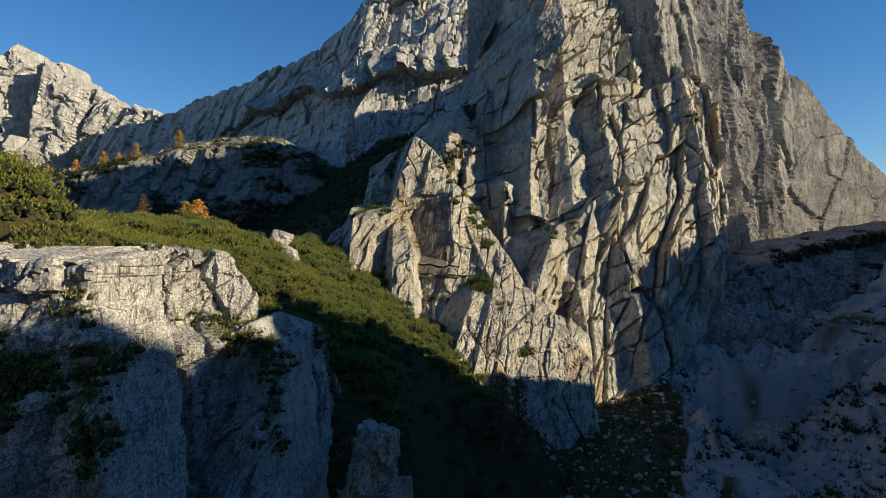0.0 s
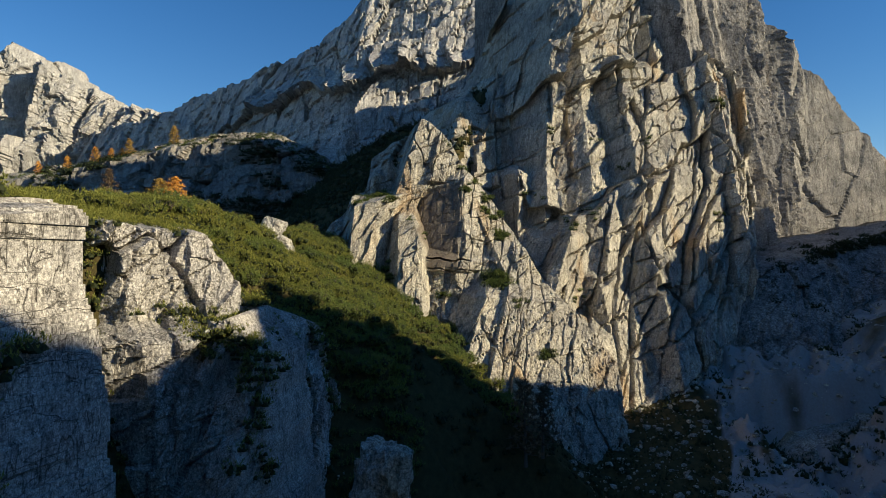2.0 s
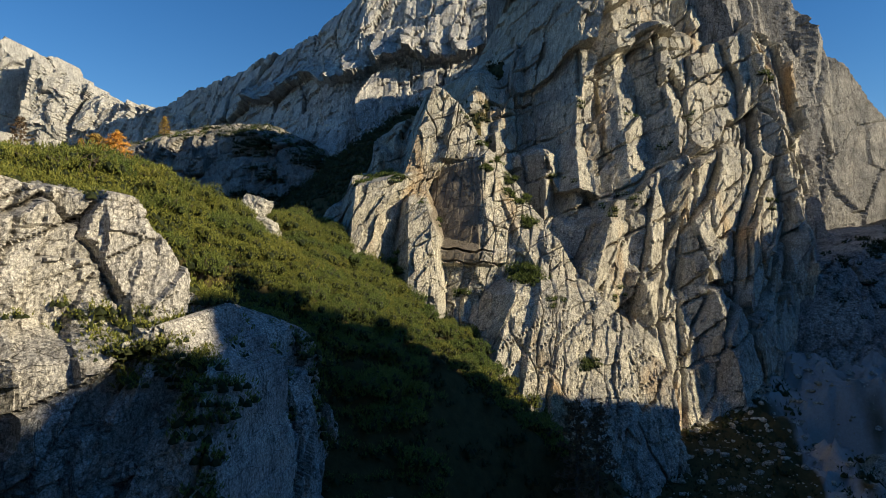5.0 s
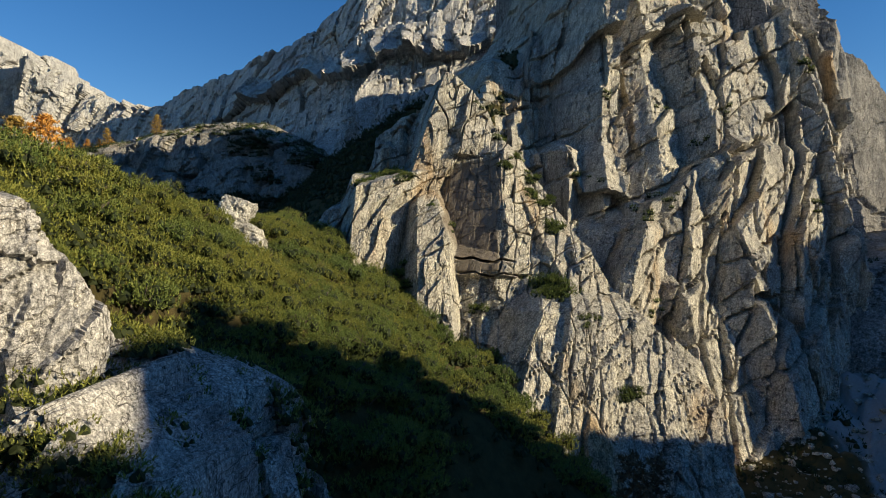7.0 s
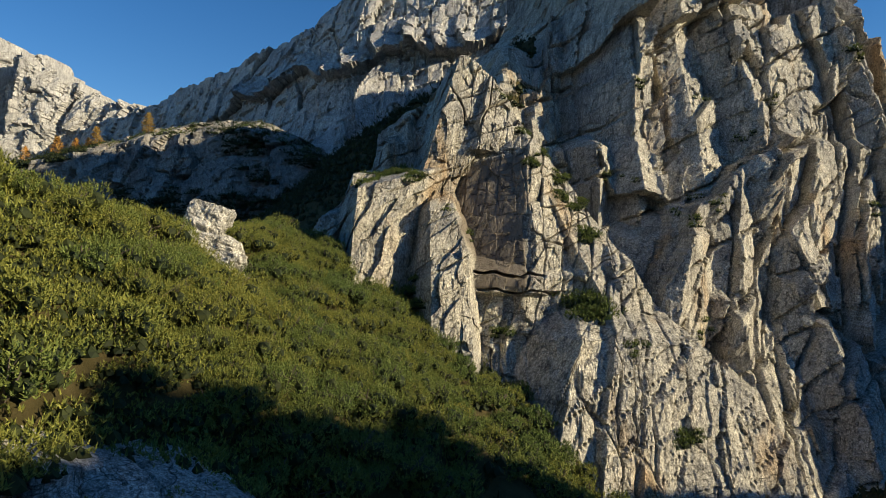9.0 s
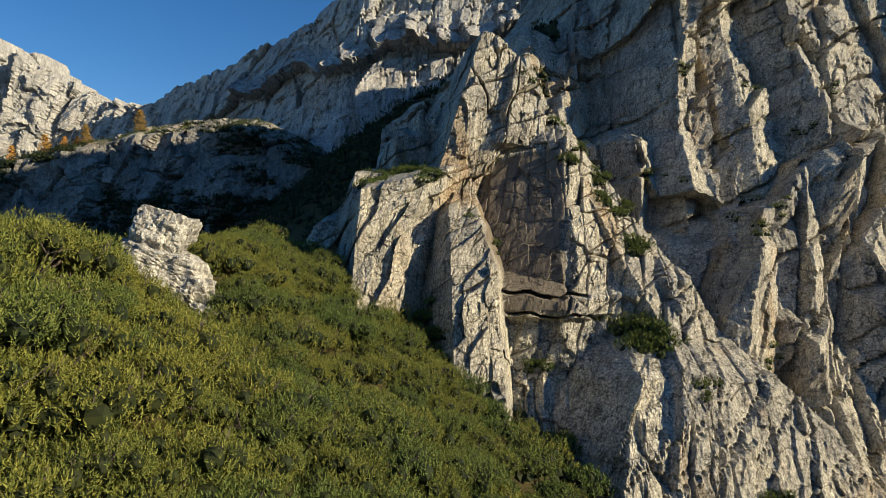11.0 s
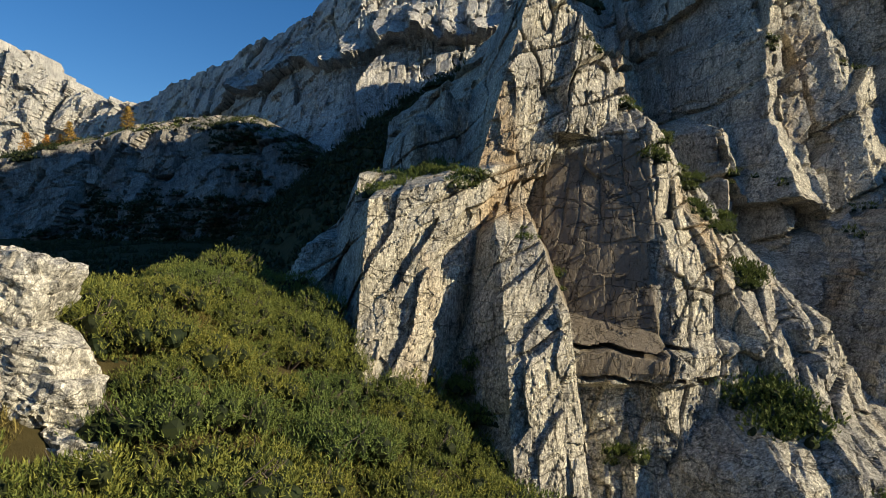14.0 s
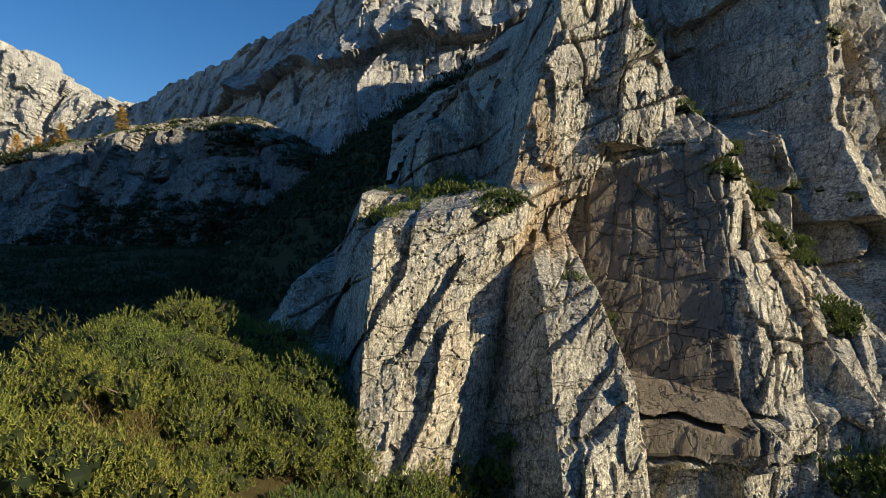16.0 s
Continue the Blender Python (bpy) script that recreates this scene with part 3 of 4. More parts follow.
def near_cliff_depth(u, w):
    top = near_top(u)
    y = line(w, (-26, -7), (-14, -5.5), (-7.6, -3.9), (-6.4, -1.2), (0, 0.0), (4, 0.5)) + 0.10 * np.maximum(0, 3 - u) + 1.1 * np.maximum(0, -5 - u - 0.1 * w) + 0.55 * np.maximum(0, u - 3)
    y = y + np.maximum(0, w - top + 0.8 * fbm(u * 0.4, w * 0, 3, 12)) * 6
    y = y + 0.8 * np.exp(-((u - 9 - 0.2 * w) / 1.6) ** 2)
    return y + rock(u, w, (5.0, 2.0, 0.8, 0.33), 0.34, 0.15, -0.35, 15, 2.2)


near_cliff = new("cliff", sheet("cliff", steps(-18, (16, 0.11)), steps(-28, (4, 0.11)), near_cliff_depth, 10.0, ROCK_NEAR, (-20.5, 53.0, 0), 48))
tagged(near_cliff, "grey limestone cliff capped with dwarf pine", "cliff", kind="structure")


def lower_cliff_depth(u, w):
    top = line(u + 1.4 * fbm(w * 0.35, u * 0, 3, 24), (-8, -7.4), (-3, -7.0), (0.5, -7.0), (2.4, -8.4), (3.6, -11), (5.4, -24))
    y = 0.3 * (w + 6) - 0.12 * u + 1.0 * np.maximum(0, u - 2.2) + np.maximum(0, w - top + 1.4 * fbm(u * 0.5, w * 0, 3, 18)) * 12
    return y + rock(u, w, (4.0, 1.7, 0.7, 0.3), 0.46, 0.15, -0.30, 19, 1.8)


lower_cliff = new("cliff", sheet("cliff", steps(-8, (7, 0.1)), steps(-26, (-3.5, 0.1)), lower_cliff_depth, 5.0, ROCK_NEAR, (-16.0, 50.3, 0), -10))
tagged(lower_cliff, "broken grey limestone cliff in grazing light below the spur", "cliff", kind="structure")


def left_cliff_depth(u, w):
    top = line(u + 1.2 * fbm(w * 0.35, u * 0, 3, 14), (-30, 0.6), (-6, 0.2), (-1.2, -0.2), (0.9, -0.8), (1.6, -4), (2.1, -9), (2.6, -24))
    y = 0.16 * w + 0.06 * np.abs(u + 4) + np.maximum(0, w - top + 0.9 * fbm(u * 0.4, w * 0.1, 3, 13)) * 9
    return y + rock(u, w, (4.0, 1.7, 0.7, 0.3), 0.36, 0.15, -0.30, 16, 2.0)


left_cliff = new("cliff", sheet("cliff", steps(-30, (9, 0.12)), steps(-24, (4, 0.12)), left_cliff_depth, 4.0, ROCK_NEAR, (-16.5, 26.4, 0), -15))
tagged(left_cliff, "grey limestone cliff with tufts of dwarf pine", "cliff", kind="structure")


def gully_cliff_depth(x, z):
    top = line(x, (38, -50), (42, -40), (46, -33), (52, -29.5), (60, -27.5), (75, -26), (100, -22))
    y = line(x, (38, 108), (46, 98), (52, 95), (64, 99), (80, 106), (110, 112)) + 0.3 * (z + 30) + np.maximum(0, z - top + 2 * fbm(x * 0.2, z * 0, 3, 51)) * 16
    return y + rock(x, z, (7.0, 2.8, 1.1), 0.42, 0.25, -0.4, 53, 4.0)


gully_cliff = new("cliff", sheet("cliff", steps(38, (70, 0.25), (100, 0.4)), steps(-50, (-18, 0.22)), gully_cliff_depth, 118.0, ROCK))


def gully_slope_depth(x, z):
    top = line(x, (44, -24), (50, -13), (54, -8.5), (60, -4.8), (72, -2.0), (85, 0.6), (100, 3), (130, 8))
    y = line(x, (44, 119), (54, 121), (62, 121), (85, 133), (130, 146)) + 0.95 * (z - top + 6) + np.maximum(0, z - top + 1.6 * fbm(x * 0.2, z * 0, 3, 58)) * 16
    return y + 0.5 * rock(x, z, (6.0, 2.6, 1.1, 0.5), 0.55, 0.5, -0.2, 59)


gully_slope = new("cliff", sheet("cliff", steps(44, (90, 0.26), (130, 0.6)), steps(-34, (10, 0.24)), gully_slope_depth, 165.0, ROCK_SHADE_GREY))
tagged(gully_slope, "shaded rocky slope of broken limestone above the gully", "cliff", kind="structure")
tagged(gully_cliff, "shaded blue-grey broken cliff beside the scree", "cliff", kind="structure")


def stone(name, where, size, seed, beds=(0.35, 0.0, 0.94), gap=0.9, cuts=16, turn=0.0, material=None, boxy=False, rough=1.0):
    """A free-standing block: a sphere cut by planes, notched along its beds."""
    rnd = random.Random(seed)
    bm = bmesh.new()
    bmesh.ops.create_icosphere(bm, subdivisions=5, radius=1)
    v = np.array([p.co for p in bm.verts])
    q = np.array([[p.index for p in f.verts] for f in bm.faces])
    bm.free()
    r = np.full(len(v), 1.35)
    for k in range(cuts):
        n = Vector((rnd.gauss(0, 1), rnd.gauss(0, 1), rnd.gauss(0, 0.7))).normalized()
        r = np.minimum(r, rnd.uniform(0.72, 1.0) / np.maximum(v @ np.array(n), 0.05))
    for axis in range(6 if boxy else 0):
        n = Vector([((axis % 2) * 2.0 - 1.0) * (axis // 2 == i) + rnd.gauss(0, 0.16) for i in range(3)]).normalized()
        r = np.minimum(r, rnd.uniform(0.76, 0.86) / np.maximum(v @ np.array(n), 0.05))
    p = v * r[:, None] * np.array(size)
    n = v
    bed = (p @ np.array(beds)) / gap + 0.25 * smooth(p[:, 0] * 0.8, p[:, 1] * 0.8 + p[:, 2], seed)
    saw = bed - np.floor(bed)
    push = 0.22 * gap * (hashed(np.floor(bed), np.floor(bed * 0), seed) - 0.5) - 0.2 * gap * np.clip(0.16 - saw, 0, 0.16) / 0.16
    h1, e1 = facets((p[:, 0] * 1.1 + p[:, 2] * 0.3) / rough, (p[:, 1] * 1.1 + p[:, 2] * 0.8) / rough, seed + 5, 1.5)
    h2, e2 = facets(p[:, 0] * 3.1 + p[:, 2], p[:, 1] * 3.1 + p[:, 2] * 2.2, seed + 6, 1.5)
    p = p + n * (push + 0.30 * rough * h1 + 0.10 * h2 - 0.06 * np.clip(0.1 - e1, 0, 0.1) / 0.1)[:, None]
    ob = new(name, mesh_of(name, p, q, material or ROCK))
    ob.matrix_world = pose(*where, 0, 0, turn)
    return ob


crag = new("rock_outcrop")
for k, (bx, by, bz, sx, sy, sz) in enumerate(((-23.0, 84.6, 1.3, 1.6, 1.5, 1.5), (-22.6, 84.4, -0.35, 2.7, 1.9, 1.15), (-21.5, 84.1, -1.7, 1.65, 1.6, 1.15), (-20.8, 83.8, -3.0, 1.3, 1.3, 0.95), (-22.6, 85.4, -2.6, 2.4, 1.6, 1.9))):
    block = stone("block", (bx, by, bz), (sx, sy, sz), 4 + k, (0.0, 0.0, 1.0), 0.45, 9, 10, ROCK_PALE, True, 0.6)
    block.matrix_world = pose(bx, by, bz, 0, 23, 6 + 5 * k)
    block.parent = crag
tagged(crag, "pale bedded limestone crag standing among dwarf pines", "rock")
pinnacle = new("rock_pinnacle")
for k, (bx, by, bz, sx, sy, sz, lean) in enumerate(((-5.9, 51.4, -19.5, 2.4, 2.4, 5.2, 4), (-4.5, 51.0, -24.0, 2.6, 2.6, 5.0, -3), (-7.4, 52.0, -24.5, 2.4, 2.4, 4.6, 6))):
    block = stone("block", (bx, by, bz), (sx, sy, sz), 17 + k, (0.2, 0.1, 0.97), 1.5, 8, 0, ROCK, True, 1.5)
    block.matrix_world = pose(bx, by, bz, 0, lean, 30 * k)
    block.parent = pinnacle
tagged(pinnacle, "grey limestone pinnacle in the shaded gully", "rock")
rib = stone("rock_outcrop", (-8.2, 80.2, -13.0), (1.3, 2.2, 5.4), 9, (0.5, 0, 0.86), 1.2, 12, 0, ROCK_SHADE_GREY, rough=1.8)
rib.matrix_world = pose(-8.2, 79.6, -13.8, 0, -28, 0)
tagged(rib, "narrow grey rock rib among dwarf pines", "rock")


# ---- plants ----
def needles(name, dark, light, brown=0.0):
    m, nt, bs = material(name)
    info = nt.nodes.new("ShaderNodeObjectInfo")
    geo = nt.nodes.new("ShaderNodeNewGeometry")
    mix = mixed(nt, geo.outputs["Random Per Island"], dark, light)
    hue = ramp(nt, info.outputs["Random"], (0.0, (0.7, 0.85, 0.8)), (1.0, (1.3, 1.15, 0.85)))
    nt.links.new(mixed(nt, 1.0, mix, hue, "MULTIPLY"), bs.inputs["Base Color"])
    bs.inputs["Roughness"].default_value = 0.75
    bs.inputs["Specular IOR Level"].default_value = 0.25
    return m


def bark_material(name, a, b):
    m, nt, bs = material(name)
    nt.links.new(mixed(nt, noise_at(nt, stretched(nt, 1, 1, 0.3), 14, 5), a, b), bs.inputs["Base Color"])
    bs.inputs["Roughness"].default_value = 0.9
    return m


PINE = needles("pine_needles", (0.090, 0.116, 0.032), (0.240, 0.255, 0.062))
GRASS = needles("dry_grass", (0.14, 0.11, 0.035), (0.36, 0.27, 0.10))
MEADOW = needles("meadow_grass", (0.07, 0.09, 0.02), (0.20, 0.20, 0.05))
# far darker than PINE: the thickets' self-shadow is put into the colour
THICKET = needles("thicket_shade_needles", (0.014, 0.022, 0.008), (0.050, 0.060, 0.018))
LARCH = needles("larch_needles", (0.42, 0.21, 0.05), (0.75, 0.44, 0.13))
BARE = needles("bare_larch_twigs", (0.10, 0.07, 0.05), (0.22, 0.14, 0.09))
# near-black needle green for cores: the shrubs' inner shade put into a colour
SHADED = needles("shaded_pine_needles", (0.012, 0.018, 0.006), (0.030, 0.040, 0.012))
BARK = bark_material("bark", (0.06, 0.045, 0.035), (0.20, 0.16, 0.13))


def tuft_tris(rnd, at, up, length, spread, count, width):
    """Needle fans round one shoot: each opens from the stem outwards and up."""
    up = Vector(up).normalized()
    side = up.orthogonal().normalized()
    other = up.cross(side)
    out = []
    a0 = rnd.uniform(0, 6.28)
    for i in range(count):
        a = a0 + i * 2.4
        o = side * math.cos(a) + other * math.sin(a)
        base = Vector(at) + up * length * (0.5 * i / count)
        tip = base + up * length * rnd.uniform(0.3, 0.6) + o * spread * rnd.uniform(0.6, 1.1)
        w = (up.cross(o) + up * rnd.uniform(-0.4, 0.4)) * width
        out.append((base - w, base + w, tip))
    return out


def brush_tris(rnd, at, up, length, count, width):
    """One upright pine shoot: narrow needles in a brush round its stem, the top ones steepest."""
    up = Vector(up).normalized()
    side = up.orthogonal().normalized()
    other = up.cross(side)
    a0 = rnd.uniform(0, 6.28)
    out = []
    for i in range(count):
        k = i / (count - 1)
        a = a0 + i * 2.4
        o = side * math.cos(a) + other * math.sin(a)
        base = Vector(at) + up * length * 0.55 * k
        tip = base + up * length * (0.28 + 0.25 * k) + o * length * (0.46 - 0.26 * k) * rnd.uniform(0.8, 1.2)
        w = up.cross(o) * width
        out.append((base - w, base + w, tip))
    return out


def tris_mesh(name, tris, material):
    v = np.array([[tuple(p) for p in t] for t in tris]).reshape(-1, 3)
    return mesh_of(name, v, np.arange(len(v)).reshape(-1, 3), material)


def limb(bm, a, b, ra, rb, sides=5):
    """A tapered stick from a to b."""
    a, b = Vector(a), Vector(b)
    way = (b - a).normalized()
    s1 = way.orthogonal().normalized()
    s2 = way.cross(s1)
    rings = []
    for p, r in ((a, ra), (b, rb)):
        rings.append([bm.verts.new(p + (s1 * math.cos(6.2832 * i / sides) + s2 * math.sin(6.2832 * i / sides)) * r) for i in range(sides)])
    for i in range(sides):
        bm.faces.new((rings[0][i], rings[0][(i + 1) % sides], rings[1][(i + 1) % sides], rings[1][i]))
    bm.faces.new(rings[1])
    bm.faces.new(rings[0][::-1])


def finish(name, bm, material):
    me = bpy.data.meshes.new(name)
    bm.to_mesh(me)
    bm.free()
    me.materials.append(material)
    return me


def bush_tris(rnd, radius, height, tufts, size, count=5, width=0.15, humps=14):
    """A dwarf pine's foliage: plain cores that stand for inner shade and, over them, domed lobes of upturned shoots.
    Gives both.
    """
    lobes = []
    for i in range(humps):
        a, d = i * 2.4 + rnd.uniform(-0.3, 0.3), radius * 0.74 * math.sqrt((i + 0.5) / humps)
        lobes.append((math.cos(a) * d, math.sin(a) * d, rnd.uniform(0.9, 1.4) * radius / math.sqrt(humps), height * rnd.uniform(0.65, 1.0) * (1 - 0.6 * (d / radius) ** 2)))
    core, out = [], []
    for cx, cy, r, h in lobes:
        rings = [[Vector((cx + r * 0.55 * math.cos(e) * math.cos(1.2566 * j + e), cy + r * 0.55 * math.cos(e) * math.sin(1.2566 * j + e), -0.1 + h * 0.5 * math.sin(e))) for j in range(5)] for e in (0.0, 0.75)]
        for j in range(5):
            k = (j + 1) % 5
            core += [(rings[0][j], rings[0][k], rings[1][j]), (rings[1][j], rings[0][k], rings[1][k]), (rings[1][j], rings[1][k], Vector((cx, cy, h * 0.48)))]
    for i in range(tufts):
        cx, cy, r, h = lobes[i % len(lobes)]
        a, e = rnd.uniform(0, 6.2832), math.asin(rnd.uniform(-0.15, 1.0))
        k = rnd.choice((1.0, 1.0, 0.92, 0.72))
        d = Vector((math.cos(a) * math.cos(e), math.sin(a) * math.cos(e), math.sin(e)))
        at = Vector((cx + d.x * r * k, cy + d.y * r * k, max(0.02, h * (0.1 + 0.8 * d.z * k))))
        out += tuft_tris(rnd, at, (d.x * 0.55 + rnd.gauss(0, 0.2), d.y * 0.55 + rnd.gauss(0, 0.2), 0.8), size * rnd.uniform(0.7, 1.35), size * 0.4, count, size * width)
    return core, out


def bush_branches(rnd, radius, height):
    bm = bmesh.new()
    for i in range(9):
        a = i * 0.7 + rnd.uniform(-0.3, 0.3)
        mid = Vector((math.cos(a) * radius * 0.4, math.sin(a) * radius * 0.4, height * 0.22))
        end = Vector((math.cos(a) * radius * 0.6, math.sin(a) * radius * 0.6, height * rnd.uniform(0.45, 0.7)))
        limb(bm, (0, 0, -0.3), mid, 0.06, 0.045)
        limb(bm, mid, end, 0.045, 0.015)
        for j in range(2):
            b = a + rnd.uniform(-0.9, 0.9)
            limb(bm, mid.lerp(end, 0.4), (math.cos(b) * radius * 0.65, math.sin(b) * radius * 0.65, height * rnd.uniform(0.3, 0.7)), 0.025, 0.008, 4)
    return bm


def pine_shrub(seed, radius, height, shoots, size, width=0.11):
    """A dwarf pine: crooked stems, cores coloured as inner shade and rounded lobes set with upright shoots."""
    rnd = random.Random(seed)
    ob = new("mountain_pine")
    lobes = []
    humps = 16
    for i in range(humps):
        a, d = i * 2.4 + rnd.uniform(-0.3, 0.3), radius * 0.78 * math.sqrt((i + 0.3) / humps)
        lobes.append((math.cos(a) * d, math.sin(a) * d, rnd.uniform(0.85, 1.35) * radius / math.sqrt(humps), height * rnd.uniform(0.6, 1.0) * (1 - 0.55 * (d / radius) ** 2)))
    core, tris = [], []
    for cx, cy, r, h in lobes:
        tall = min(h, 0.95 * r)
        rings = [[Vector((cx + r * 0.56 * math.cos(e) * math.cos(1.0472 * j + e), cy + r * 0.56 * math.cos(e) * math.sin(1.0472 * j + e), max(-0.3, h - tall + tall * 0.54 * math.sin(e) - 0.08))) for j in range(6)] for e in (-1.2, -0.4, 0.4, 1.0)]
        for low in range(3):
            for j in range(6):
                k = (j + 1) % 6
                core += [(rings[low][j], rings[low][k], rings[low + 1][j]), (rings[low + 1][j], rings[low][k], rings[low + 1][k])]
        for j in range(6):
            core.append((rings[3][j], rings[3][(j + 1) % 6], Vector((cx, cy, h - tall * 0.48 - 0.08))))
    for i in range(shoots):
        cx, cy, r, h = lobes[i % humps]
        tall = min(h, 0.95 * r)
        a, e = rnd.uniform(0, 6.2832), math.asin(rnd.uniform(-0.75, 1.0))
        k = rnd.choice((1.0, 0.97, 0.9, 0.76))
        d = Vector((math.cos(a) * math.cos(e), math.sin(a) * math.cos(e), math.sin(e)))
        at = Vector((cx + d.x * r * k, cy + d.y * r * k, max(0.0, h - tall + tall * d.z * k - 0.1)))
        tris += brush_tris(rnd, at, (d.x * 0.6 + rnd.gauss(0, 0.16), d.y * 0.6 + rnd.gauss(0, 0.16), 0.85), size * rnd.uniform(0.7, 1.3), 5, size * width)
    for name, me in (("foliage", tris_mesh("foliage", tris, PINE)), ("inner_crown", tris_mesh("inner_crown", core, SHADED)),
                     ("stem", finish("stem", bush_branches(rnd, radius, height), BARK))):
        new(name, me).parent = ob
    return tagged(ob, "dense dark green dwarf mountain pine shrub", "shrub", "dwarf pines on the spur")


def scatter(rnd, count, box, apart, accept):
    """Places in a box of the plan, no two closer than apart; accept takes arrays."""
    n = count * 14
    x = np.array([rnd.uniform(box[0], box[1]) for _ in range(n)])
    y = np.array([rnd.uniform(box[2], box[3]) for _ in range(n)])
    ok = accept(x, y)
    out, cells = [], {}
    for a, b in zip(x[ok].tolist(), y[ok].tolist()):
        i, j = int(a // apart), int(b // apart)
        near = [p for u in (-1, 0, 1) for v in (-1, 0, 1) for p in cells.get((i + u, j + v), ())]
        if all((a - p) ** 2 + (b - q) ** 2 > apart * apart for p, q in near):
            cells.setdefault((i, j), []).append((a, b))
            out.append((a, b))
            if len(out) == count:
                break
    return out


def on_ground(rnd, spots, sink, low, high):
    """Places for undergrowth() on the ground, with a radius each."""
    x, y = np.array(spots).T
    return [(a, b, c - sink, rnd.uniform(low, high)) for a, b, c in zip(x.tolist(), y.tolist(), ground_height(x, y).tolist())]


def ground_at(x, y):
    return float(ground_height(np.array([x]), np.array([y]))[0])


rnd = random.Random(12)
fine = [pine_shrub(20 + i, 1.9, 1.7, 1400, 0.22, 0.085) for i in range(4)]
coarse = [pine_shrub(30 + i, 1.6, 1.4, 620, 0.28, 0.12) for i in range(4)]
clear = lambda x, y: ((x + 22.6) / 1.15) ** 2 + (y - 83.4) ** 2 > 8.5
spots = scatter(rnd, 150, (-28.5, -7, 81, 102), 1.55, lambda x, y: clear(x, y) & (fbm(x * 0.25, y * 0.25, 2, 8) > -0.42)) + scatter(rnd, 200, (-31, -6, 66, 81), 1.3, clear) + scatter(rnd, 60, (-7, 7, 79, 95), 1.7, lambda x, y: x > -8) + scatter(rnd, 60, (-31, -15.5, 55, 66), 1.5, lambda x, y: x < line(y, (55, -20), (62, -17.5), (67, -16)))
first = set()
for x, y in spots:
    kind = fine if y > 66 and x < -7 else coarse
    src = rnd.choice(kind)
    m = pose(x, y, ground_at(x, y) - 0.12, 0, 0, rnd.uniform(0, 360)) @ Matrix.Scale(rnd.uniform(0.7, 1.3), 4)
    if src.name not in first:
        first.add(src.name)
        src.matrix_world = m
    else:
        copy_thing(src, pose(0, 0, 0)).matrix_world = m


def undergrowth(name, places, label, size=0.3, tufts=60, count=6, material=None, cored=True):
    """Many small shrubs in one mesh: (x, y, z, radius) each."""
    rnd = random.Random(5)
    kinds = [[np.array([[tuple(p) for p in t] for t in tris]) for tris in bush_tris(random.Random(60 + i), 1.0, 0.85, tufts, size, count, 0.11, 6)] for i in range(5)]
    cores, shoots = [], []
    for x, y, z, r in places:
        k = rnd.choice(kinds)
        a = rnd.uniform(0, 6.28)
        c, s = math.cos(a), math.sin(a)
        turn = np.array([[c, s, 0], [-s, c, 0], [0, 0, 1]]) * r
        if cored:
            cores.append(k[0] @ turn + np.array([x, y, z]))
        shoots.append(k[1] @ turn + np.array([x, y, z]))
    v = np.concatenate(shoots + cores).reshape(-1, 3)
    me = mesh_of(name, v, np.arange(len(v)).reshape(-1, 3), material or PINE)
    # the cores get a near-black green in place of shade between shoots
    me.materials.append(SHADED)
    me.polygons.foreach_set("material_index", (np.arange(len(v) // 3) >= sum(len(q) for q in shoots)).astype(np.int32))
    return tagged(new(name, me), label, "shrubs", kind="stuff")


def on_face(depth, x, z):
    return x, float(depth(np.array([x]), np.array([z]))[0]), z


def clinging(depth, spots, sink=0.2, most=1e9, origin=(0, 0, 0), yaw=0):
    """Places for undergrowth() on a cliff: spots (x, z, radius) over its face, none deeper than most."""
    x, z, r = np.array(spots).T
    d = depth(x, z)
    c, s = math.cos(radians(yaw)), math.sin(radians(yaw))
    X, Y, Z = origin[0] + c * x - s * d, origin[1] + s * x + c * d, origin[2] + z - sink
    return [p for p, k in zip(np.stack([X, Y, Z, r], -1).tolist(), (d < most).tolist()) if k]


places = on_ground(rnd, scatter(rnd, 420, (-33, -4, 56, 90), 1.1, lambda x, y: clear(x, y) & (fbm(x * 0.3, y * 0.3, 3, 4) > -0.38) & (y < 88)
                                & (x < line(y, (56, -20), (62, -18), (66.5, -16), (67.6, 0)))), 0.15, 0.4, 0.9)
places += on_ground(rnd, scatter(rnd, 420, (-19, -4, 50, 69), 0.7, lambda x, y: x > line(y, (50, -10), (56, -17), (60, -18.5), (67, -18.5))), 0.15, 0.5, 1.1)
places += on_ground(rnd, scatter(rnd, 110, (-31, -11, 78, 99), 0.9, lambda x, y: clear(x, y) & (fbm(x * 0.25, y * 0.25, 2, 8) < -0.1)), 0.15, 0.4, 0.9)
undergrowth("low_pine_cover", places, "low dwarf pine cover between the larger shrubs", 0.28, 80, 5, None, True)


# shrubs on the ledges of the buttress
def around(rnd, tufts, spread, low, high):
    return [(x + rnd.gauss(0, r * spread), z + rnd.gauss(0, r * spread * 0.7), r * rnd.uniform(low, high)) for x, z, r, n in tufts for _ in range(n)]


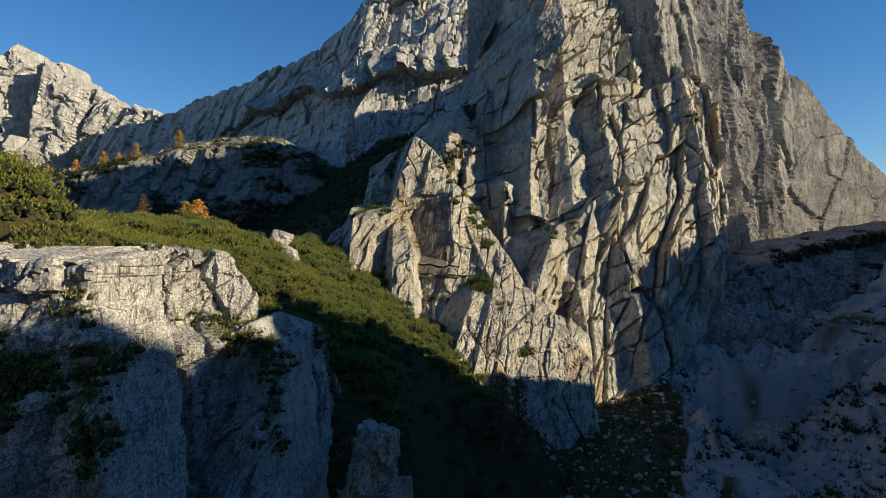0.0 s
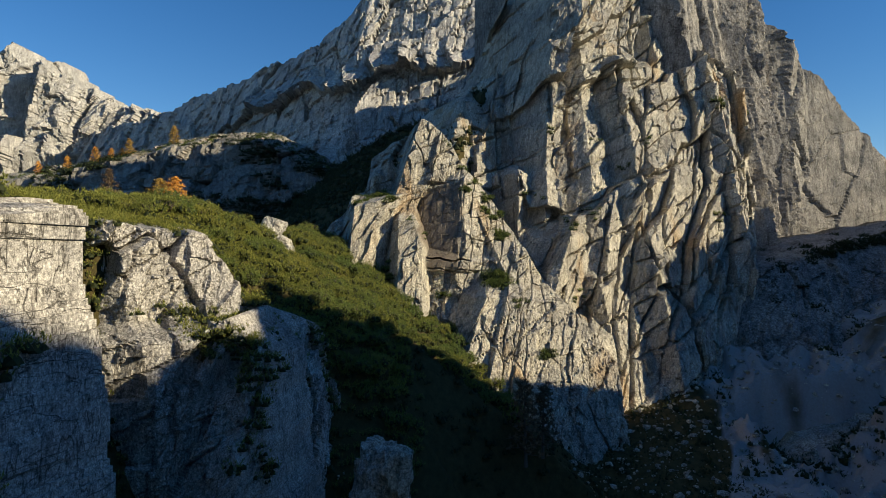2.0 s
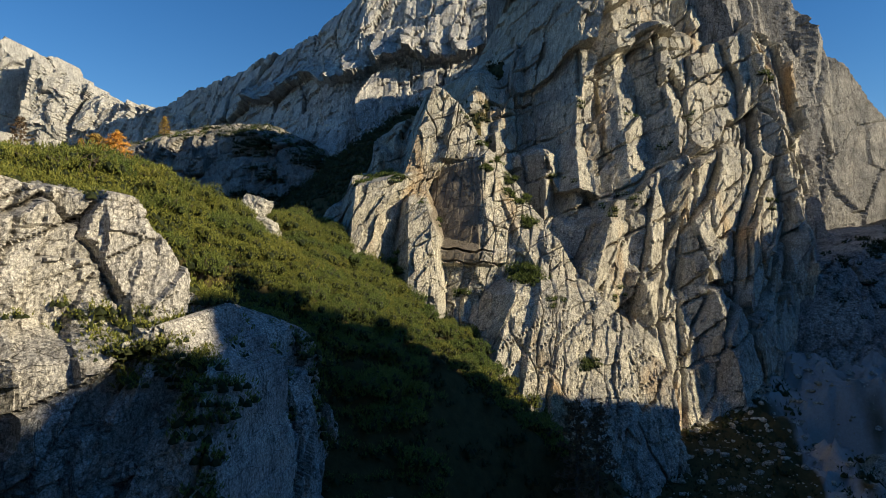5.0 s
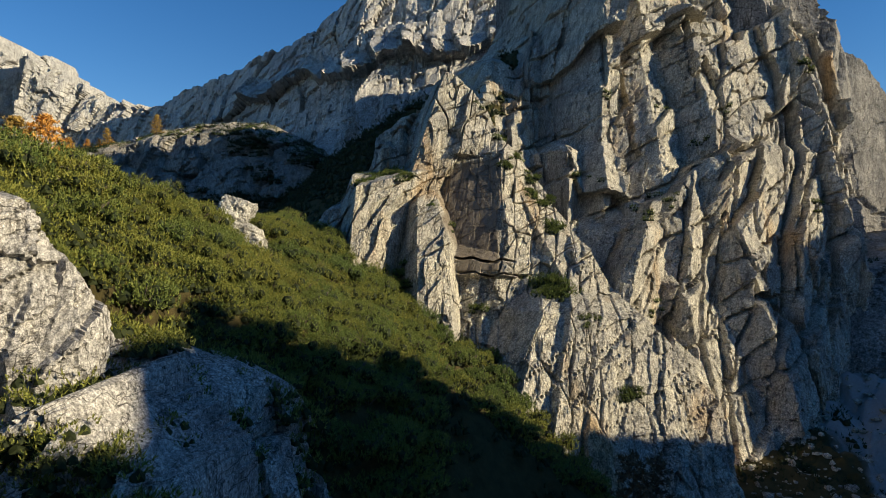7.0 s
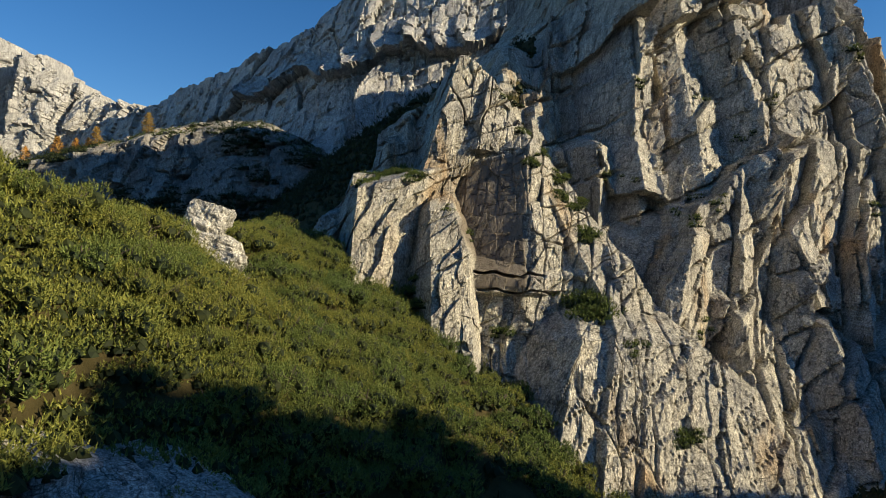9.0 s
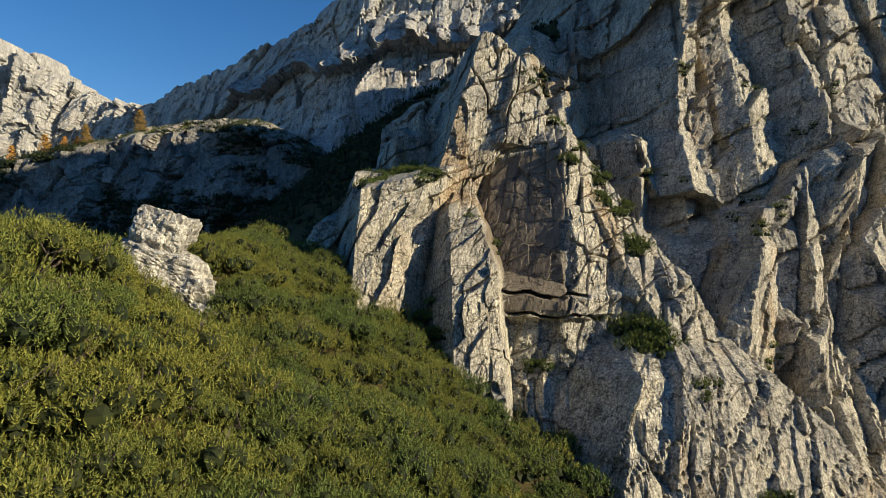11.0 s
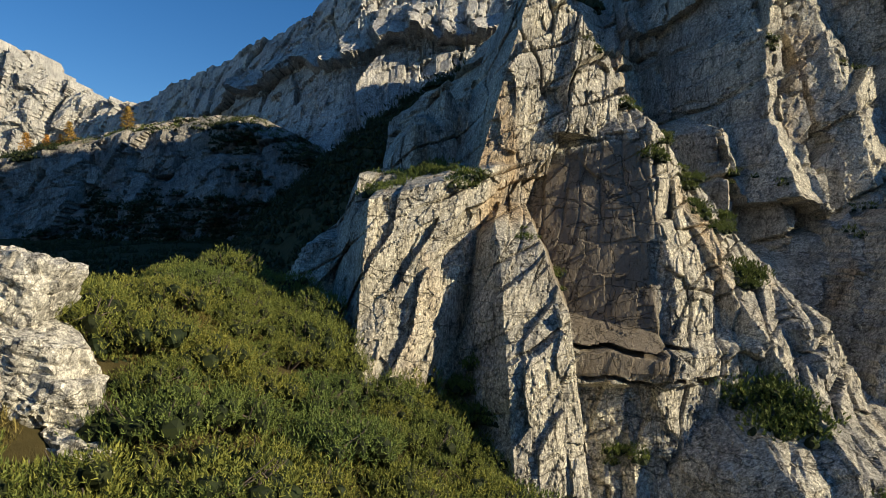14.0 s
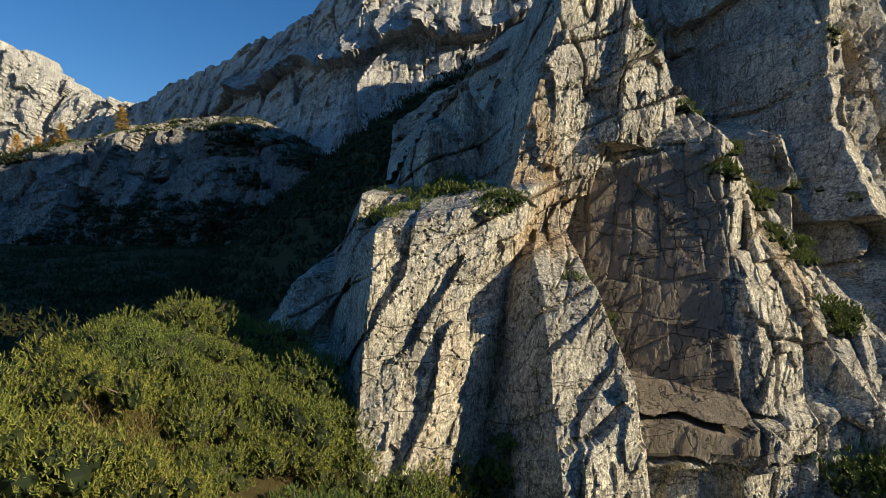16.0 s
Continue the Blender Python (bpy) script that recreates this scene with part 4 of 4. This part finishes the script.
tufts = ((-12.4, 7.0, 0.9, 8), (-14.6, 6.4, 0.8, 7), (-11.0, 7.4, 0.9, 8), (-9.8, 6.5, 0.6, 6), (-9.6, -4.0, 0.8, 5), (-6.8, 3.2, 0.5, 4), (-4.6, 1.0, 0.45, 4), (-0.6, 16.2, 0.5, 3),
                   (1.6, 12.4, 0.6, 5), (3.4, 9.8, 0.6, 6), (5.6, 7.2, 0.7, 8), (7.0, 4.4, 0.8, 8), (8.0, 1.0, 0.9, 8), (7.0, -6.4, 1.2, 12), (-10.0, -5.4, 0.9, 8), (2.2, 8.5, 0.6, 8), (4.9, 5.2, 0.7, 8), (-2.0, -8.0, 0.6, 6), (9.5, -9, 0.6, 6), (13, -16, 0.8, 6))
undergrowth("ledge_shrubs", clinging(tower_depth, around(rnd, tufts, 0.8, 0.7, 1.4), 0.3, 111), "dwarf pine tufts on ledges of the sunlit buttress", 0.26, 150, 6)

# shrubs on the great face
tufts = ((18.5, 21.5, 0.7, 6), (24.5, 5.5, 0.9, 6), (21, 3.5, 0.8, 6), (57, 30, 1.2, 8), (33, 14, 0.8, 5), (23, -21, 1.2, 6), (28, 20, 0.8, 4), (20, -9, 0.7, 6),
                   (14, 9, 0.8, 5), (38, 20, 0.8, 5), (52, 6, 1.2, 6), (68, 30, 1.5, 8), (85, 40, 1.6, 8))
undergrowth("ledge_shrubs", clinging(face_depth, around(rnd, tufts, 1.0, 0.5, 1.1)), "dwarf pine tufts on ledges of the great face", 0.4, 44, 5)

spots = [(x, float(line(x, (44, -24), (50, -13), (54, -8.5), (60, -4.8), (72, -2.0), (85, 0.6), (100, 3), (130, 8))) - rnd.uniform(-0.5, 2.0), rnd.uniform(0.7, 1.6)) for x in [rnd.uniform(72, 108) for _ in range(120)]]
spots += [p for p in [(rnd.uniform(50, 100), rnd.uniform(-26, -2), rnd.uniform(0.5, 1.5)) for _ in range(420)] if fbm(np.array([p[0] * 0.12]), np.array([p[1] * 0.15]), 3, 28)[0] > 0.1]
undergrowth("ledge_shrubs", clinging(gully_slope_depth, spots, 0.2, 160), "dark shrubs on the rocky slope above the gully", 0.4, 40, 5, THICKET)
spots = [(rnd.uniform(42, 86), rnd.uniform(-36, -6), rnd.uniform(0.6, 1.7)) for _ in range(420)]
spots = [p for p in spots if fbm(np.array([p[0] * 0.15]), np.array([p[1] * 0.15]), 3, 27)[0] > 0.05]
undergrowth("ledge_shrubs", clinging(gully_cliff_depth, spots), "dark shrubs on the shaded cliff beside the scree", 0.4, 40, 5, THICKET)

# turf and shrubs on the far ledge
spots = []
for i in range(330):
    x = rnd.uniform(-205, -112)
    spots.append((x, float(line(x, *LEDGE)) + rnd.uniform(0.5, 8.0), rnd.uniform(0.9, 1.9)))
spots += [(x, float(line(x, *LEDGE)) + rnd.uniform(0, 8.0), rnd.uniform(1.0, 2.0)) for x in [rnd.uniform(-95, -48) for _ in range(160)]]
undergrowth("ledge_shrubs", clinging(ledge_depth, spots, 0.8, 345), "green turf and low shrubs on the distant ledge", 0.5, 20, 4, MEADOW)
spots = []
for i in range(3400):
    x, z = rnd.uniform(-200, -34), rnd.uniform(0, 52)
    spots.append((x, z, rnd.uniform(1.2, 3.2)))
cover = fbm(np.array([p[0] for p in spots]) * 0.045, np.array([p[1] for p in spots]) * 0.07, 4, 33)
spots = [p for p, c in zip(spots, cover.tolist()) if c + 0.003 * (p[0] + 110) + 0.012 * (22 - p[1]) > (-0.25 if p[0] > -135 else -0.16)]
spots += [(x, float(line(x, *LEDGE)) + rnd.uniform(-2.0, 7.0), rnd.uniform(1.4, 2.8)) for x in [rnd.choice((rnd.uniform(-112, -58), rnd.uniform(-160, -150))) for _ in range(150)]]
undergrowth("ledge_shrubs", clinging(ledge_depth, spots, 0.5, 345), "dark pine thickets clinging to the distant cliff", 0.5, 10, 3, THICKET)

# shrubs that cap and stripe the near cliffs
places = on_ground(rnd, scatter(rnd, 560, (-50, -17, 29, 68), 0.9, lambda x, y: x < line(y, (28, -60), (31, -17), (35, -18.5), (39, -30), (44, -31), (49, -26.2), (55.2, -19.8), (61.9, -17.8), (67.5, -16.4))), 0.1, 0.7, 1.3)
places += on_ground(rnd, scatter(rnd, 260, (-32, -17, 34, 50), 0.7, lambda x, y: x < line(y, (34, -18), (44, -20), (50, -24))), 0.15, 0.5, 1.2)
for fn, origin, yaw, deep, strips in ((near_cliff_depth, (-20.5, 53.0, 0), 48, 8.0, ((-8, -1, -10, -16), (-7, 0, -9, -8), (-6.5, -1, -8, -12), (7, -8, 9, -13), (-2, -6.2, 6, -6.6), (5, -6.2, 13, -6.8), (10, -4, 12, -14), (5, -2, 9, -5), (9, -4, 14, -6), (-7, 1.0, 0, 0.6), (0, 0.6, 5, -0.4), (5, -0.8, 9, -4.6), (6, -3, 14, -5.4), (9, -4.8, 14, -5.6))),
                                (lower_cliff_depth, (-16.0, 50.3, 0), -10, 4.0, ((-7, -7.4, 1, -7.1), (-6, -7.8, 2, -7.8), (0, -7.2, 3, -9), (-6, -9, -5, -15), (2.4, -9, 3.6, -12), (3, -11, 4.4, -17))),
                                (left_cliff_depth, (-16.5, 26.4, 0), -15, 3.0, ((1.2, -1.5, 2.4, -6), (1.6, -4, 2.6, -9), (1.8, -8, 2.8, -14), (-7, -2.5, -5, -6), (-6, -3, -2.5, -5), (-3, -4, -1.5, -7), (-11, -6, -7, -8), (2.0, -1, 4.4, -13), (-2, -4, -1, -6), (-12, 1.0, -5, 0.8), (-5, 0.8, 1.6, 0.4)))):
    spots = []
    for u0, w0, u1, w1 in strips:
        for i in range(34):
            t = rnd.random()
            spots.append((u0 + (u1 - u0) * t + rnd.gauss(0, 0.7), w0 + (w1 - w0) * t + rnd.gauss(0, 0.5), rnd.uniform(0.35, 1.0)))
    places += clinging(fn, spots, 0.2, deep, origin, yaw)
spots = []
for i in range(520):
    u, up = rnd.uniform(-12, 13), rnd.uniform(0.12, 1.7)
    if up > 0.3 or rnd.random() < 0.5:
        spots.append((u, float(near_top(u)) + up, rnd.uniform(0.5, 1.1)))
places += clinging(near_cliff_depth, spots, 0.15, 8.0, (-20.5, 53.0, 0), 48)
places += on_ground(rnd, scatter(rnd, 420, (-28, -13, 53, 72), 0.65, lambda x, y: x > -30), 0.12, 0.45, 1.0)
places += on_ground(rnd, scatter(rnd, 300, (-31, -18.5, 37, 50.5), 0.4, lambda x, y: x < line(y, (37, -20), (44, -20), (50, -23.5))), 0.1, 0.5, 0.95)
places += on_ground(rnd, scatter(rnd, 330, (-36, -19, 29, 40), 0.5, lambda x, y: x > -40), 0.15, 0.55, 1.1)
places += on_ground(rnd, scatter(rnd, 420, (-21, -14.5, 56, 67), 0.36, lambda x, y: x > -30), 0.1, 0.5, 0.9)
undergrowth("cliff_shrubs", places, "dwarf pine thicket capping the near cliffs", 0.32, 44, 4, None, True)

# thickets with shade in their colour: slopes behind, the gully and the scree
places = []
places = on_ground(rnd, scatter(rnd, 900, (-130, -14, 106, 330), 2.0, lambda x, y: fbm(x * 0.05, y * 0.05, 4, 21) > -0.1), 0.2, 1.2, 3.2)
places += on_ground(rnd, scatter(rnd, 620, (-14, 34, 40, 100), 1.2, lambda x, y: fbm(x * 0.12, y * 0.12, 4, 22) > -0.25), 0.2, 0.6, 1.6)
places += on_ground(rnd, scatter(rnd, 220, (30, 100, 80, 125), 1.4, lambda x, y: fbm(x * 0.1, y * 0.1, 4, 23) > 0.1), 0.2, 0.6, 1.8)
places += on_ground(rnd, scatter(rnd, 420, (-26, 8, 105, 160), 1.2, lambda x, y: np.abs(x - line(y, (104, -6), (140, 8), (200, -27)) + 8) < 11), 0.3, 0.8, 1.8)
places += on_ground(rnd, scatter(rnd, 520, (-90, 6, 106, 262), 1.7, lambda x, y: np.abs(x - line(y, (104, -6), (140, 8), (200, -27), (230, -44), (260, -62)) + 11) < 14), 0.3, 1.2, 2.4)
places += on_ground(rnd, scatter(rnd, 520, (-62, 2, 108, 215), 2.1, lambda x, y: x > -70), 0.3, 1.6, 2.8)
places += on_ground(rnd, scatter(rnd, 190, (40, 68, 64, 98), 1.1, lambda x, y: fbm(x * 0.15, y * 0.15, 3, 29) > -0.05), 0.2, 0.6, 1.6)
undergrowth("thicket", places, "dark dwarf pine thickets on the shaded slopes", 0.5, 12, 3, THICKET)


def larch(seed, height, material, label, fill=1.0, wide=0.24):
    """A larch: a tapered trunk, drooping limbs in whorls, tufts along them."""
    rnd = random.Random(seed)
    ob = new("larch_tree")
    bm = bmesh.new()
    n, bend = 7, rnd.uniform(-0.04, 0.04)
    for i in range(n):
        a, b = i / n, (i + 1) / n
        limb(bm, (bend * height * a * a, 0, height * a - 0.3 * (i == 0)), (bend * height * b * b, 0, height * b), 0.022 * height * (1 - a) + 0.012, 0.022 * height * (1 - b) + 0.01, 7)
    new("trunk", finish("trunk", bm, BARK)).parent = ob
    bm = bmesh.new()
    tris = []
    for i in range(46):
        h = 0.12 + 0.86 * (i / 46)
        a = i * 2.4 + rnd.uniform(-0.4, 0.4)
        reach = height * wide * (1 - h) ** 0.75 * rnd.uniform(0.7, 1.15) + 0.05 * height
        p = Vector((bend * height * h * h, 0, h * height))
        q = p + Vector((math.cos(a) * reach, math.sin(a) * reach, reach * rnd.uniform(-0.1, 0.35)))
        limb(bm, p, q, 0.006 * height * (1.1 - h), 0.002 * height, 4)
        for j in range(int(11 * fill)):
            t = p.lerp(q, rnd.uniform(0.15, 1.0)) + Vector((rnd.gauss(0, 0.02), rnd.gauss(0, 0.02), rnd.gauss(0, 0.015))) * height
            tris += tuft_tris(rnd, t, (rnd.gauss(0, 0.5), rnd.gauss(0, 0.5), 0.5), 0.05 * height, 0.04 * height, 6, 0.009 * height)
    new("limb", finish("limb", bm, BARK)).parent = ob
    new("crown", tris_mesh("crown", tris, material)).parent = ob
    return tagged(ob, label, "tree", "larches")


def plant(ob, x, y, z=None, turn=0.0, scale=1.0):
    ob.matrix_world = pose(x, y, ground_at(x, y) - 0.1 if z is None else z, 0, 0, turn) @ Matrix.Scale(scale, 4)


GOLD = "small golden autumn larch on the rocky crest"
plant(larch(1, 3.7, LARCH, GOLD, 1.8, 0.6), -27.3, 67.0)
plant(larch(2, 3.3, LARCH, GOLD, 1.8, 0.6), -28.6, 66.2)
plant(larch(3, 2.8, BARE, "half-bare grey-brown larch on the rocky crest", 0.9, 0.4), -31.5, 63.0)
plant(larch(7, 1.7, LARCH, "small orange larch sapling beside the pale crag", 1.2, 0.4), -25.3, 84.4)
plant(larch(4, 9.0, BARE, "bare brown larch in the shaded gully", 0.8), 7.3, 73.8, -24.5)
plant(larch(5, 8.0, BARE, "bare brown larch in the shaded gully", 0.8), 9.6, 76.5, -24.5)
plant(larch(6, 3.6, LARCH, "golden larch among dark thickets", 0.8), -30.5, 127)
far = larch(8, 9.0, LARCH, "golden autumn larch on the distant grassy ledge", 1.7, 0.36)
for i, (x, k) in enumerate(((-175, 0.8), (-161, 0.85), (-146, 0.9), (-128, 1.0), (-154, 0.6), (-186, 0.7), (-150, 0.55))):
    t = far if i == 0 else copy_thing(far, pose(0, 0, 0))
    top = float(line(x, *LEDGE)) + 3.0
    plant(t, *on_face(ledge_depth, x, top)[:2], top - 0.6, i * 67.0, k)


def dry_grass():
    """Dry autumn grass between the shrubs, one mesh."""
    rnd = random.Random(31)
    spots = scatter(rnd, 11000, (-30, -11, 76, 99), 0.10, lambda x, y: (fbm(x * 0.25, y * 0.25, 2, 8) < 0.0) | (fbm(x * 0.3, y * 0.3, 3, 4) < -0.3))
    x, y = np.array(spots).T
    tris = []
    for a, b, c in zip(x.tolist(), y.tolist(), ground_height(x, y).tolist()):
        tris += tuft_tris(rnd, (a, b, c - 0.05), (rnd.gauss(0, 0.2), rnd.gauss(0, 0.2), 1), rnd.uniform(0.3, 0.6), 0.24, 6, 0.016)
    return tagged(new("dry_grass", tris_mesh("dry_grass", tris, GRASS)), "dry ochre autumn grass between the shrubs", "grass", kind="stuff")


dry_grass()


def scree_stones():
    """Loose stones over the scree, one mesh."""
    rnd = random.Random(77)
    bm = bmesh.new()
    bmesh.ops.create_icosphere(bm, subdivisions=1, radius=1)
    base = np.array([p.co for p in bm.verts])
    tri = np.array([[p.index for p in f.verts] for f in bm.faces])
    bm.free()
    vs, fs, n = [], [], 0
    spots = np.array([(rnd.uniform(14, 84), rnd.uniform(64, 128)) for _ in range(5600)])
    for (x, y), z in zip(spots.tolist(), ground_height(spots[:, 0], spots[:, 1]).tolist()):
        r = 0.10 + 0.5 * rnd.random() ** 4
        k = np.array([[rnd.gauss(1, 0.25), rnd.gauss(1, 0.25), rnd.gauss(0.7, 0.2)]])
        jitter = np.array([[rnd.uniform(0.75, 1.2)] for _ in range(len(base))])
        vs.append(base * k * jitter * r + np.array([x, y, z + 0.2 * r]))
        fs.append(tri + n)
        n += len(base)
    ob = new("scree_stones", mesh_of("scree_stones", np.concatenate(vs), np.concatenate(fs), ROCK))
    return tagged(ob, "loose grey stones strewn over the scree", "stones", kind="stuff")


scree_stones()
